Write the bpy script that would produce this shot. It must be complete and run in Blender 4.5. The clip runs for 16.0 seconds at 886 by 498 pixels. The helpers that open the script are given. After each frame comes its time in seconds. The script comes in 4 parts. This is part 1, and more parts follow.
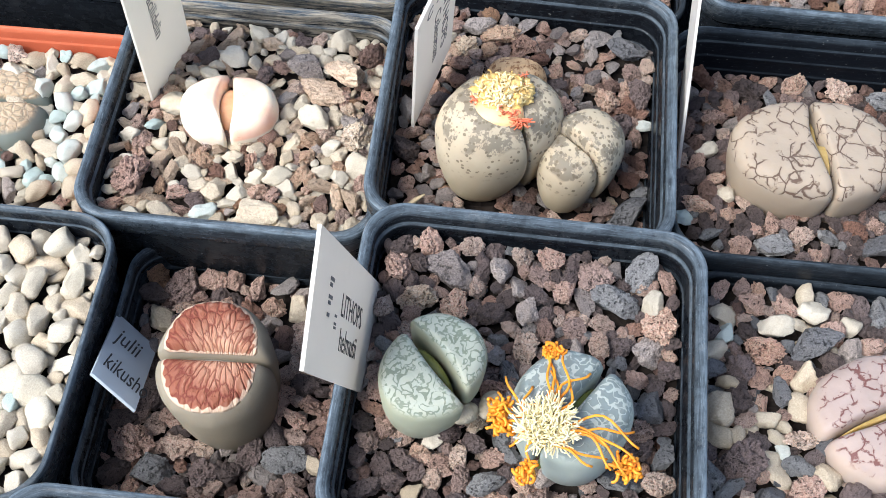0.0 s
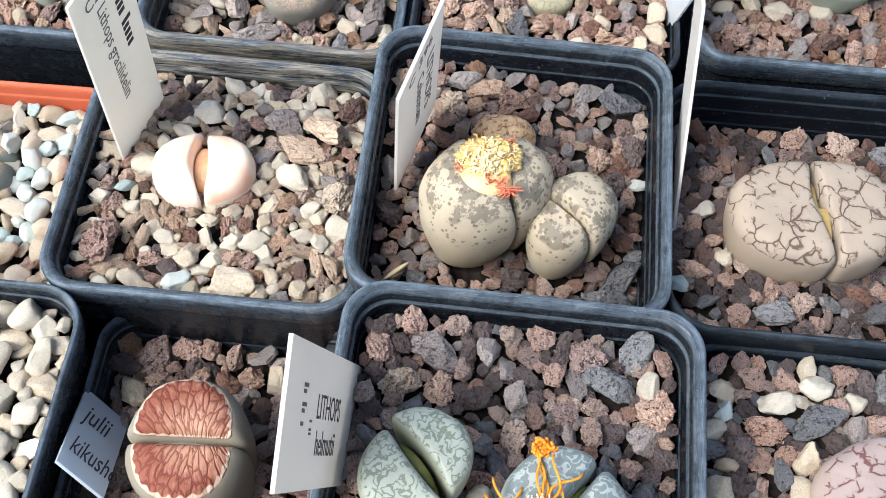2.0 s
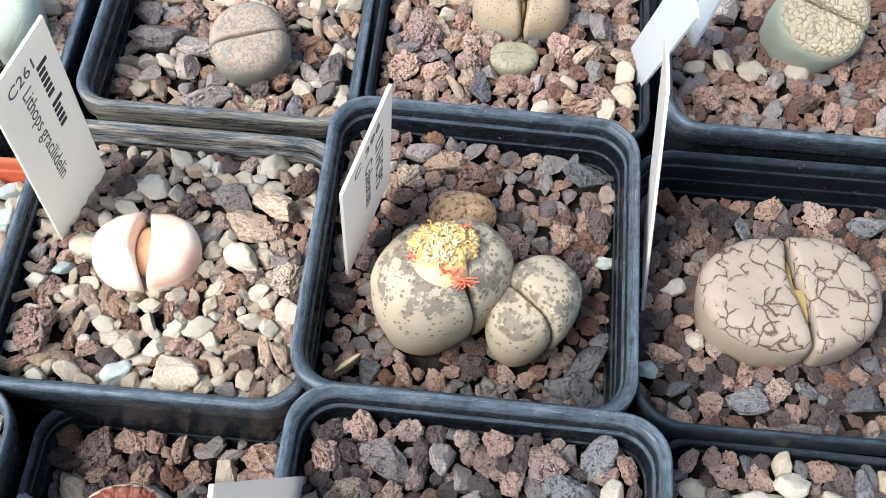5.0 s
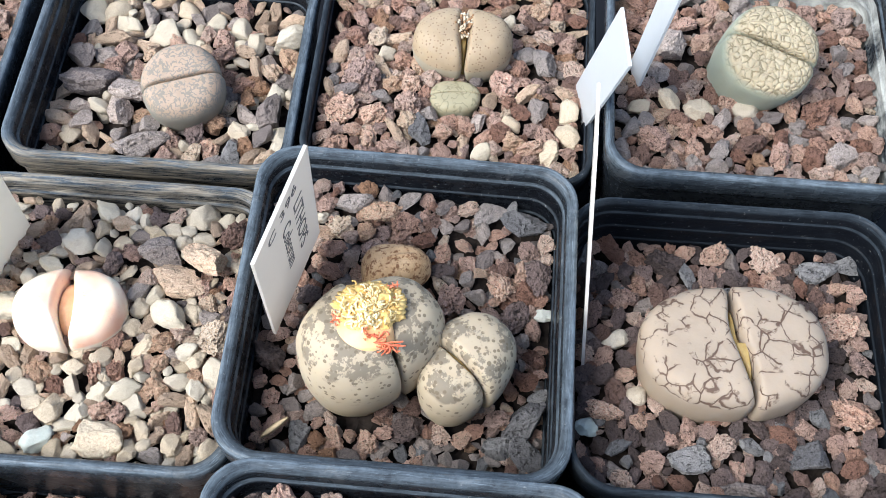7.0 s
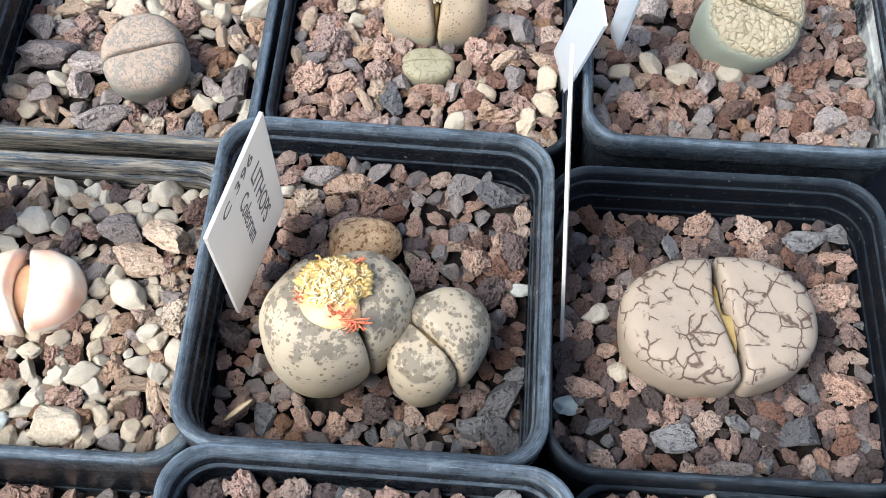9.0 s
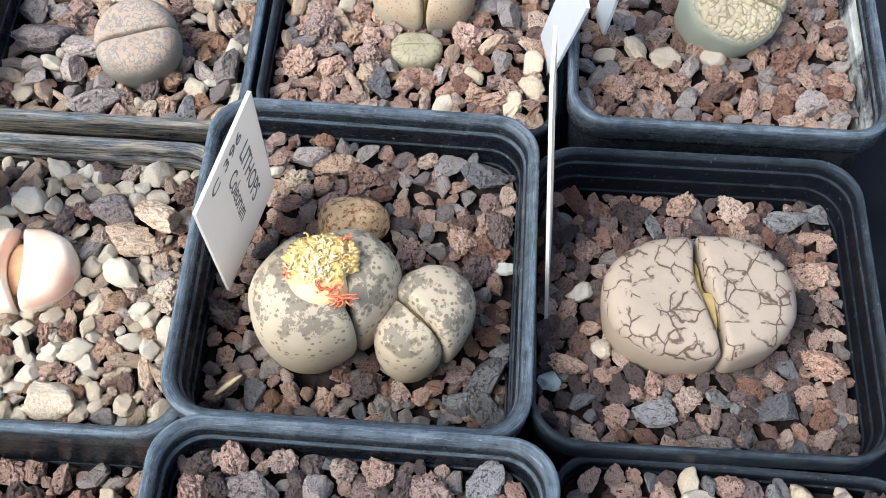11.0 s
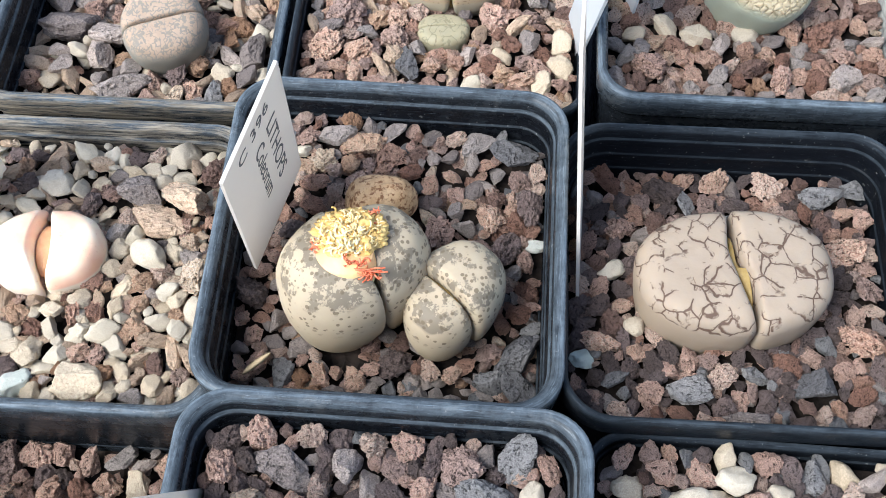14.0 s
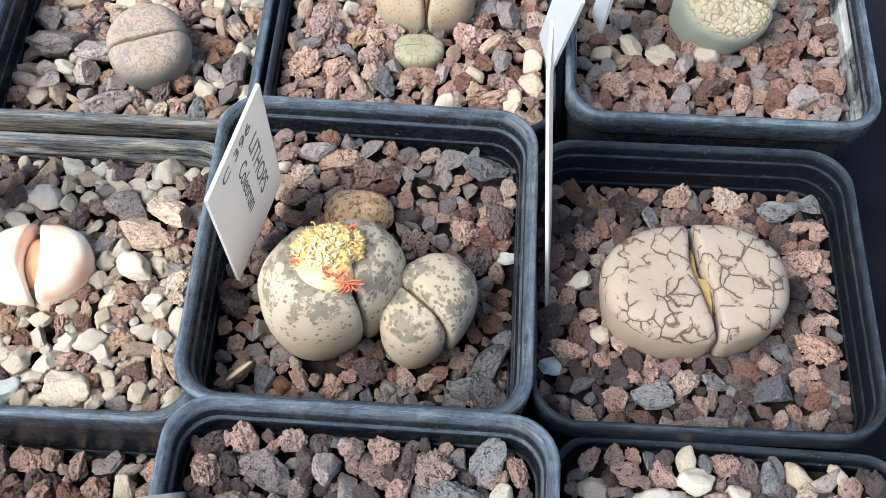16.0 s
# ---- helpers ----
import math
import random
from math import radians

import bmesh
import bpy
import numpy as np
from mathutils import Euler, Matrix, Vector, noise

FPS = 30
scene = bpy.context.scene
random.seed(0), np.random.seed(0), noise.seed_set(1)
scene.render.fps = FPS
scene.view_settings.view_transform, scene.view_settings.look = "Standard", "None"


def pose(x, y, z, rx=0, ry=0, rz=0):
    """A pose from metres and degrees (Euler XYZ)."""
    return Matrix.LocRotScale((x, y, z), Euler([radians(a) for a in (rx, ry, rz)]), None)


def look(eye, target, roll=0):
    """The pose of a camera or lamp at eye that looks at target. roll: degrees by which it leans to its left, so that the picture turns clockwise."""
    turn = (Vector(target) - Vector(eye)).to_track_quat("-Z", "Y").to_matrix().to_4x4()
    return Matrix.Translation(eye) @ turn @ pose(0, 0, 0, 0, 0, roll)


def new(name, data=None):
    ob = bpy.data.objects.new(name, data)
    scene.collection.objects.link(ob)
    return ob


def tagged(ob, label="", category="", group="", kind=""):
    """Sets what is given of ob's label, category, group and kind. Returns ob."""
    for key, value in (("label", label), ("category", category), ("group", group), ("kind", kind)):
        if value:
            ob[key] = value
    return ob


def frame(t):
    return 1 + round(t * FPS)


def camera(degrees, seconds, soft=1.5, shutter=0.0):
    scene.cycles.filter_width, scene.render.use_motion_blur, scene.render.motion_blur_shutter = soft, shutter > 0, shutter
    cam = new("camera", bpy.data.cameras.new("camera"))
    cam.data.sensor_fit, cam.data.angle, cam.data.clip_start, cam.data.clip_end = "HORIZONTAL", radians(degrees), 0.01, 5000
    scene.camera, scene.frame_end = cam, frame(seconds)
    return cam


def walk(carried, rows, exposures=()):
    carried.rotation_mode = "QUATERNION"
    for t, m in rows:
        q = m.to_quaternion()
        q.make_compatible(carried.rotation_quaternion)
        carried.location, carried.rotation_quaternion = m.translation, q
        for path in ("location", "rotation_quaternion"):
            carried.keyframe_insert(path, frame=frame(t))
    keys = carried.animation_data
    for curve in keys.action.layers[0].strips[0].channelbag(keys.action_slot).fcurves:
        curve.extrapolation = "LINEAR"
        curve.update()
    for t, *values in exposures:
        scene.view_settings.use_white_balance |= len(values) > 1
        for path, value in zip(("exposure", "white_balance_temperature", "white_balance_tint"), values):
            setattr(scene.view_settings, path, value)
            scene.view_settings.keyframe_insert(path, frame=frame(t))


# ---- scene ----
cam = camera(42.0, 16.0, soft=0.8)
# seconds, eye x y z, yaw, pitch (minus: down), roll
ROWS = [
    (0, -0.02151, -0.14022, 0.23041, -2.853, -58.025, 2.677),
    (0.5, -0.01891, -0.13684, 0.23241, -2.793, -58.108, 2.542),
    (1, -0.02092, -0.13214, 0.22989, -2.830, -57.934, 2.498),
    (1.5, -0.01909, -0.12669, 0.22829, -2.825, -58.378, 2.406),
    (2, -0.01994, -0.12351, 0.22906, -3.619, -58.259, 3.065),
    (2.5, -0.02023, -0.11876, 0.22944, -3.899, -58.587, 3.325),
    (3, -0.01825, -0.11508, 0.22984, -4.086, -58.453, 3.374),
    (3.5, -0.01784, -0.11159, 0.22931, -4.322, -58.343, 3.478),
    (4, -0.01802, -0.10797, 0.22925, -4.309, -58.555, 3.383),
    (4.2, -0.01697, -0.10744, 0.22902, -4.406, -58.190, 3.432),
    (6.5, -0.00639, -0.09531, 0.22649, -4.560, -58.857, 2.779),
    (7, -0.00172, -0.09288, 0.22769, -4.791, -58.584, 2.733),
    (7.5, -0.00040, -0.09336, 0.22527, -4.912, -58.908, 2.606),
    (8, 0.00105, -0.09149, 0.22438, -5.333, -59.016, 2.782),
    (8.5, 0.00380, -0.09013, 0.22058, -5.310, -59.154, 2.451),
    (9, 0.00304, -0.08997, 0.21965, -5.043, -59.465, 2.136),
    (9.2, 0.00431, -0.08920, 0.22040, -5.259, -59.411, 2.361),
    (11.3, 0.00460, -0.09468, 0.22204, -5.331, -59.822, 2.402),
    (11.5, 0.00234, -0.09515, 0.22293, -5.279, -59.838, 2.346),
    (12, -0.00072, -0.09795, 0.22593, -5.197, -59.507, 2.559),
    (12.5, -0.00129, -0.09870, 0.22944, -4.192, -58.807, 1.766),
    (13, -0.00110, -0.09913, 0.22650, -3.241, -58.330, 1.082),
    (13.5, 0.00364, -0.09911, 0.22302, -2.850, -58.336, 0.415),
    (14, 0.00406, -0.09819, 0.21625, -2.668, -59.014, -0.357),
    (14.5, 0.00294, -0.09951, 0.21863, -3.517, -58.869, 0.054),
    (15, -0.00078, -0.10070, 0.21997, -3.804, -58.837, 0.375),
    (15.5, 0.00025, -0.10077, 0.22312, -3.906, -58.889, 0.630),
    (16, 0.00478, -0.10142, 0.22426, -4.597, -58.808, 1.242),
]


def eye_pose(x, y, z, yaw, pitch, roll):
    ya, pi = radians(yaw), radians(pitch)
    ahead = Vector((-math.sin(ya) * math.cos(pi), math.cos(ya) * math.cos(pi), math.sin(pi)))
    return look((x, y, z), Vector((x, y, z)) + ahead, roll)


walk(cam, [(t, eye_pose(*row)) for t, *row in ROWS], [(0.0, 1.25)])

# ---- daylight ----
SUN_EL, SUN_AZ = 50.0, 240.0      # height, and bearing from +y towards +x
world = bpy.data.worlds.new("world")
scene.world = world
world.use_nodes = True
wn = world.node_tree
sky = wn.nodes.new("ShaderNodeTexSky")
sky.sky_type = "NISHITA"
sky.sun_disc = False
sky.sun_elevation, sky.sun_rotation = radians(SUN_EL), radians(SUN_AZ)
wn.nodes["Background"].inputs[1].default_value = 0.128
hazy = wn.nodes.new("ShaderNodeHueSaturation")     # thin cloud takes the blue out
hazy.inputs["Saturation"].default_value = 0.85
wn.links.new(sky.outputs[0], hazy.inputs["Color"])
wn.links.new(hazy.outputs[0], wn.nodes["Background"].inputs[0])
sun = new("sun", bpy.data.lights.new("sun", "SUN"))
sun.data.energy, sun.data.angle, sun.data.color = 2.55, radians(36), (0.985, 1.0, 1.0)
sd = Vector((math.sin(radians(SUN_AZ)) * math.cos(radians(SUN_EL)), math.cos(radians(SUN_AZ)) * math.cos(radians(SUN_EL)), math.sin(radians(SUN_EL))))
sun.matrix_basis = look(sd, (0, 0, 0))


# ---- materials ----
class Mat:
    """A small builder for node materials."""

    def __init__(self, name, rough=0.6, spec=0.5):
        self.m = bpy.data.materials.new(name)
        self.m.use_nodes = True
        self.t = self.m.node_tree
        self.b = self.t.nodes["Principled BSDF"]
        self.b.inputs["Roughness"].default_value = rough
        self.b.inputs["Specular IOR Level"].default_value = spec
        self.coord = self.n("TexCoord").outputs["Object"]

    def n(self, kind):
        return self.t.nodes.new("ShaderNode" + kind)

    def put(self, socket, v):
        if isinstance(v, bpy.types.NodeSocket):
            self.t.links.new(v, socket)
        else:
            socket.default_value = v

    def noise(self, scale, detail=4.0, rough=0.55, distort=0.0, vec=None, out="Fac"):
        n = self.n("TexNoise")
        self.put(n.inputs["Vector"], vec or self.coord)
        for k, v in (("Scale", scale), ("Detail", detail), ("Roughness", rough), ("Distortion", distort)):
            n.inputs[k].default_value = v
        return n.outputs[out]

    def cells(self, scale, feature="F1", vec=None, rand=1.0, out="Distance"):
        n = self.n("TexVoronoi")
        n.feature = feature
        self.put(n.inputs["Vector"], vec or self.coord)
        n.inputs["Scale"].default_value = scale
        n.inputs["Randomness"].default_value = rand
        return n.outputs[out]

    def ramp(self, fac, *stops, curve="LINEAR"):
        n = self.n("ValToRGB")
        n.color_ramp.interpolation = curve
        e = n.color_ramp.elements
        while len(e) < len(stops):
            e.new(0.5)
        for el, (p, c) in zip(e, stops):
            el.position = p
            el.color = (c, c, c, 1) if isinstance(c, (int, float)) else (*c, 1)
        self.put(n.inputs[0], fac)
        return n.outputs[0]

    def math(self, op, a, b=0.0, c=0.0):
        n = self.n("Math")
        n.operation = op
        for s, v in zip(n.inputs, (a, b, c)):
            self.put(s, v)
        return n.outputs[0]

    def mix(self, fac, a, b, kind="MIX"):
        n = self.n("Mix")
        n.data_type, n.blend_type = "RGBA", kind
        self.put(n.inputs[0], fac)
        self.put(n.inputs[6], (*a, 1) if isinstance(a, tuple) else a)
        self.put(n.inputs[7], (*b, 1) if isinstance(b, tuple) else b)
        return n.outputs[2]

    def shift(self, scale, amount, vec=None):
        """The coordinate, pushed about by noise."""
        n = self.n("VectorMath")
        n.operation = "MULTIPLY_ADD"
        self.put(n.inputs[0], self.noise(scale, 2.0, vec=vec, out="Color"))
        n.inputs[1].default_value = (amount,) * 3
        self.put(n.inputs[2], vec or self.coord)
        return n.outputs[0]

    def attr(self, name):
        n = self.n("Attribute")
        n.attribute_name = name
        return n.outputs["Fac"]

    def rand(self):
        return self.n("ObjectInfo").outputs["Random"]

    def xyz(self):
        n = self.n("SeparateXYZ")
        self.put(n.inputs[0], self.coord)
        return n.outputs

    def colour(self, v):
        self.put(self.b.inputs["Base Color"], (*v, 1) if isinstance(v, tuple) else v)
        return self

    def rough(self, v):
        self.put(self.b.inputs["Roughness"], v)
        return self

    def bump(self, height, distance, strength=1.0, after=None):
        n = self.n("Bump")
        n.inputs["Distance"].default_value = distance
        n.inputs["Strength"].default_value = strength
        self.put(n.inputs["Height"], height)
        if after:
            self.t.links.new(after, n.inputs["Normal"])
        self.t.links.new(n.outputs[0], self.b.inputs["Normal"])
        return n.outputs[0]

    def flesh(self, amount, radius=(0.0012, 0.0008, 0.0005), scale=1.0):
        self.b.inputs["Subsurface Weight"].default_value = amount
        self.b.inputs["Subsurface Radius"].default_value = radius
        self.b.inputs["Subsurface Scale"].default_value = scale
        return self


def plastic(name, base, edge, dust, dust_amount, rough=0.27, gloss=0.12):
    """Moulded plant-pot plastic: scuffs and dried water marks that run along the lip, lime specks, a worn paler edge
    tinted with the sky's blue-grey sheen, crusts of dirt.
    """
    m = Mat(name, rough, gloss)
    lip = m.attr("lip")
    x, y, z = m.xyz()
    comb = m.n("CombineXYZ")
    m.put(comb.inputs[0], m.math("MULTIPLY", x, 150.0))
    m.put(comb.inputs[1], m.math("MULTIPLY", y, 150.0))
    m.put(comb.inputs[2], m.math("MULTIPLY", m.attr("path"), 1900.0))
    along = comb.outputs[0]
    streak = m.ramp(m.noise(1.0, 6, 0.68, 0.4, along), (0.40, 0.0), (0.66, 1.0))
    hair = m.ramp(m.noise(2.3, 5, 0.7, 0.2, along), (0.57, 0.0), (0.66, 1.0))
    scuff = m.ramp(m.noise(260, 6, 0.7), (0.52, 0.0), (0.72, 1.0))
    specks = m.ramp(m.noise(1500, 3, 0.6), (0.66, 0.0), (0.74, 1.0))
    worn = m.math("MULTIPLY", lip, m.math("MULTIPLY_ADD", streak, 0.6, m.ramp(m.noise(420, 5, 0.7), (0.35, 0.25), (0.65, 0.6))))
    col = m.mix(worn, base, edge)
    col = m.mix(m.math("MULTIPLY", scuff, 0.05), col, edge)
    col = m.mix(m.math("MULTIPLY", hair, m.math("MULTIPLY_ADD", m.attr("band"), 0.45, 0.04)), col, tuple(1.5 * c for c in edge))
    grime = m.ramp(m.noise(95, 7, 0.72, 0.6), (0.62 - 0.3 * dust_amount, 0.0), (0.78 - 0.2 * dust_amount, 1.0))
    grime = m.math("MULTIPLY", grime, m.math("MULTIPLY_ADD", m.attr("band"), 0.95, 0.03))
    col = m.mix(m.math("MULTIPLY", grime, min(1.0, 0.2 + dust_amount)), col, dust)
    col = m.mix(m.math("MULTIPLY", specks, 0.3), col, dust)
    crust = m.math("MULTIPLY", m.attr("crust"), m.ramp(m.noise(0.8, 7, 0.75, 0.5, along), (0.43, 0.0), (0.58, 0.95)))
    col = m.mix(crust, col, m.mix(streak, (0.20, 0.17, 0.13), (0.42, 0.37, 0.29)))
    m.colour(col)
    m.rough(m.math("ADD", m.math("MULTIPLY", scuff, 0.18), m.math("MULTIPLY_ADD", m.math("MAXIMUM", grime, crust), 0.4, rough)))
    m.bump(m.math("ADD", m.math("ADD", m.noise(900, 4), m.math("MULTIPLY", crust, 1.5)), m.math("MULTIPLY", m.noise(120, 3), 1.5)), 0.00014, 0.5)
    return m.m


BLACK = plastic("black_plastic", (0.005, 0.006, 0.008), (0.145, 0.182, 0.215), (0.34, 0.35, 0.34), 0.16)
# Darker-edged, duller copy of the black; FR's rim shade is in its colour.
BLACK_DARK_EDGE = plastic("black_plastic_dark_edge", (0.004, 0.005, 0.007), (0.050, 0.064, 0.078), (0.34, 0.35, 0.34), 0.10, 0.34, 0.05)
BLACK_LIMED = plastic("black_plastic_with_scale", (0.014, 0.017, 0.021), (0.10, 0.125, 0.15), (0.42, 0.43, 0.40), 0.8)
ORANGE = plastic("orange_plastic", (0.44, 0.095, 0.045), (0.52, 0.15, 0.075), (0.5, 0.3, 0.2), 0.05, 0.45)


def stone_mat(name, tones, pores=0.0, rough=0.85, speck=None, grain=14.0, relief=0.00012, contrast=0.85):
    """Stone whose tone differs from piece to piece, with grain, blotches and pores whose inner shade is in the colour.
    """
    m = Mat(name, rough, 0.35)
    r = m.rand()
    off = m.n("VectorMath")
    off.operation = "MULTIPLY_ADD"
    comb = m.n("CombineXYZ")
    for k, f in zip(comb.inputs, (37.0, 91.0, 53.0)):
        m.put(k, m.math("MULTIPLY", r, f))
    m.put(off.inputs[0], m.coord)
    off.inputs[1].default_value = (1, 1, 1)
    m.put(off.inputs[2], comb.outputs[0])
    v = off.outputs[0]
    steps = [((i + 0.5) / len(tones), c) for i, c in enumerate(tones)]
    col = m.ramp(r, *steps)
    col = m.mix(m.ramp(m.noise(1.3, 4, 0.6, 0.3, v), (0.35, 0.0), (0.7, 0.75)), col, m.mix(0.5, col, tones[0]))
    fine = m.noise(grain, 5, 0.7, 0, v)
    col = m.mix(contrast, col, m.ramp(fine, (0.28, 0.12), (0.5, 0.5), (0.70, 0.92)), "OVERLAY")
    if speck:
        col = m.mix(m.ramp(m.noise(7.0, 4, 0.65, 0, v), (0.6, 0.0), (0.68, 0.8)), col, speck)
    h = m.math("MULTIPLY", fine, 0.8)
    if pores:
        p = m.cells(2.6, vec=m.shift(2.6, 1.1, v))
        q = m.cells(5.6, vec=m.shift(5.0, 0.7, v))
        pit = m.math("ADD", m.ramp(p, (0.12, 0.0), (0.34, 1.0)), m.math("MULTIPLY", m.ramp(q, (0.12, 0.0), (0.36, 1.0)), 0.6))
        # pores get a much darker tone: their inner shade, painted in
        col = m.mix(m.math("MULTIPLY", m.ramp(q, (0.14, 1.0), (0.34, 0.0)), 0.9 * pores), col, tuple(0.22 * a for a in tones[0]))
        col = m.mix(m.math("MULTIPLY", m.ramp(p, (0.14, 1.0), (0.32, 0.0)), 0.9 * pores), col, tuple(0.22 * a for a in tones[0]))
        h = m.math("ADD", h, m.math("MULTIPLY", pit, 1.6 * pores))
    m.colour(col)
    m.bump(h, relief, 1.0)
    return m.m


STONE = {
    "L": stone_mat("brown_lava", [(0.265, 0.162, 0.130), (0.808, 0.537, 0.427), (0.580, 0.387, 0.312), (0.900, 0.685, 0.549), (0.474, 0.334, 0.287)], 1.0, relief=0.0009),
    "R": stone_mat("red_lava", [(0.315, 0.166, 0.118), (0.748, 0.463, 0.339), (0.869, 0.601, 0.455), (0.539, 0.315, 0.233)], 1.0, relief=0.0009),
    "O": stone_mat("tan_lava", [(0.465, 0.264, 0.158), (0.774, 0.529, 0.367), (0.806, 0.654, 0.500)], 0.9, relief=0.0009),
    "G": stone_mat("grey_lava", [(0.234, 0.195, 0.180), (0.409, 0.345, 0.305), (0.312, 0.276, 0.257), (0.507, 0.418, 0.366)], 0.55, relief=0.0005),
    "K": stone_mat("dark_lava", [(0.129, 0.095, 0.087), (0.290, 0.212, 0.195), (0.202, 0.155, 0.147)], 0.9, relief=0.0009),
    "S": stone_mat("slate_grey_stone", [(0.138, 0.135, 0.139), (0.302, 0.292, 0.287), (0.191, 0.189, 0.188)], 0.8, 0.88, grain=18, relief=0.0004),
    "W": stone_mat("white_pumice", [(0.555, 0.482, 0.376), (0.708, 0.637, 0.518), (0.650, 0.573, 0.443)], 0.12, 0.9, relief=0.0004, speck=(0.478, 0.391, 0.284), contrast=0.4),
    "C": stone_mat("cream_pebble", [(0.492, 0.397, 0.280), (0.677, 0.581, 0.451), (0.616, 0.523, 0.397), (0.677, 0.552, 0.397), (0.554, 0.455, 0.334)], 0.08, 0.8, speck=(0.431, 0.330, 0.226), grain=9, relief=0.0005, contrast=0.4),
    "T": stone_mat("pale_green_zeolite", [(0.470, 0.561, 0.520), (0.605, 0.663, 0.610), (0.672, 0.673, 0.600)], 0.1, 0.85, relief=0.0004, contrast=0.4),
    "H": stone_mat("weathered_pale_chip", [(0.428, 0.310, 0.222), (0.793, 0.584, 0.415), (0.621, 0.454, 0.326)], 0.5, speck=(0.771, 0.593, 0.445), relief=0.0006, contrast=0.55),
}


def soil_mat():
    m = Mat("substrate_with_gap_shade", 0.95, 0.2)
    # substrate toned near black, so the shade between stones is in its colour
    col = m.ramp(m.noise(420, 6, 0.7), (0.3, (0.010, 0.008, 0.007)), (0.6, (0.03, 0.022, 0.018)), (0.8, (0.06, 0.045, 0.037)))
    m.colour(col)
    m.bump(m.cells(480), 0.0012)
    return m.m


SOIL = soil_mat()


def table_mat():
    m = Mat("slate_blue_tray_plastic", 0.9, 0.1)
    m.colour(m.ramp(m.noise(35, 6, 0.65), (0.3, (0.006, 0.007, 0.009)), (0.7, (0.014, 0.016, 0.020))))
    m.bump(m.noise(800, 3), 0.0001, 0.5)
    return m.m


def label_mat(name, tone):
    m = Mat(name, 0.42)
    stain = m.ramp(m.noise(110, 6, 0.7), (0.55, 0.0), (0.8, 0.35))
    m.colour(m.mix(stain, tone, tuple(0.78 * c for c in tone)))
    m.bump(m.noise(600, 3), 0.00006, 0.5)
    thin = m.n("BsdfTranslucent")
    thin.inputs["Color"].default_value = (*tone, 1)
    both = m.n("MixShader")
    both.inputs[0].default_value = 0.42
    m.t.links.new(m.b.outputs[0], both.inputs[1])
    m.t.links.new(thin.outputs[0], both.inputs[2])
    m.t.links.new(both.outputs[0], m.t.nodes["Material Output"].inputs["Surface"])
    return m.m


LABEL = label_mat("white_label_plastic", (0.80, 0.755, 0.70))
LABEL_COOL = label_mat("clean_white_label_plastic", (0.80, 0.82, 0.83))
LABEL_CREAM = label_mat("cream_label_plastic", (0.86, 0.82, 0.74))
LABEL_BLUE = label_mat("cool_white_label_plastic", (0.62, 0.68, 0.73))
INK = Mat("black_ink", 0.6).colour((0.03, 0.03, 0.035)).m
INK_FADED = Mat("faded_ink", 0.6).colour((0.11, 0.11, 0.12)).m


def skin(name, side, pattern, rough=0.62, flesh=0.25, relief=None, margin=("face", 0.0, 0.08)):
    """Succulent skin: side tone below, the patterned face above."""
    m = Mat(name, rough, 0.22)
    face = m.attr("face")
    side_c = m.mix(m.ramp(m.noise(160, 5, 0.6), (0.35, 0.0), (0.7, 0.6)), side, tuple(0.86 * c for c in side))
    col, height = pattern(m, face)
    edge = m.ramp(m.math("ADD", m.attr(margin[0]), m.math("MULTIPLY_ADD", m.noise(300, 3), 0.06, -0.03)), (margin[1] + 0.001, 0.0), (margin[2], 1.0))
    m.colour(m.mix(edge, side_c, col))
    m.flesh(flesh)
    h = m.math("ADD", m.math("MULTIPLY", m.noise(1400, 3), 0.3), m.math("MULTIPLY", m.noise(220, 3), 0.5))
    if height is not None:
        h = m.math("ADD", h, m.math("MULTIPLY", height, edge))
    m.bump(h, relief or 0.00012, 0.8)
    return m.m


def spotted(m, face):
    """Grey islands with ragged edges on top and a scatter of round dots all over, on cream."""
    up = m.attr("up")
    v = m.shift(1500, 0.0007)
    island = m.ramp(m.noise(270, 5.0, 0.72, 0.0, v), (0.495, 0.0), (0.53, 1.0))
    inner = m.ramp(m.math("ADD", face, m.math("MULTIPLY_ADD", m.noise(200, 2), 0.5, -0.25)), (0.28, 0.0), (0.36, 1.0))
    island = m.math("MULTIPLY", island, inner)
    dots = m.ramp(m.cells(900, vec=m.shift(500, 0.0003)), (0.25, 1.0), (0.31, 0.0))
    few = m.ramp(m.cells(560, vec=m.shift(300, 0.0005)), (0.19, 1.0), (0.23, 0.0))
    keep = m.ramp(m.noise(300, 2), (0.40, 0.0), (0.46, 1.0))
    dots = m.math("MAXIMUM", m.math("MULTIPLY", dots, keep), few)
    dots = m.math("MULTIPLY", dots, m.ramp(m.math("ADD", m.math("MULTIPLY", up, 0.5), face), (0.40, 0.0), (0.52, 1.0)))
    ground = m.mix(m.ramp(m.noise(140, 4), (0.35, 0.0), (0.7, 1.0)), (0.455, 0.378, 0.27), (0.385, 0.318, 0.228))
    col = m.mix(m.math("MULTIPLY", island, 0.9), ground, (0.185, 0.158, 0.12))
    col = m.mix(m.math("MULTIPLY", dots, 0.85), col, (0.15, 0.118, 0.08))
    return col, None


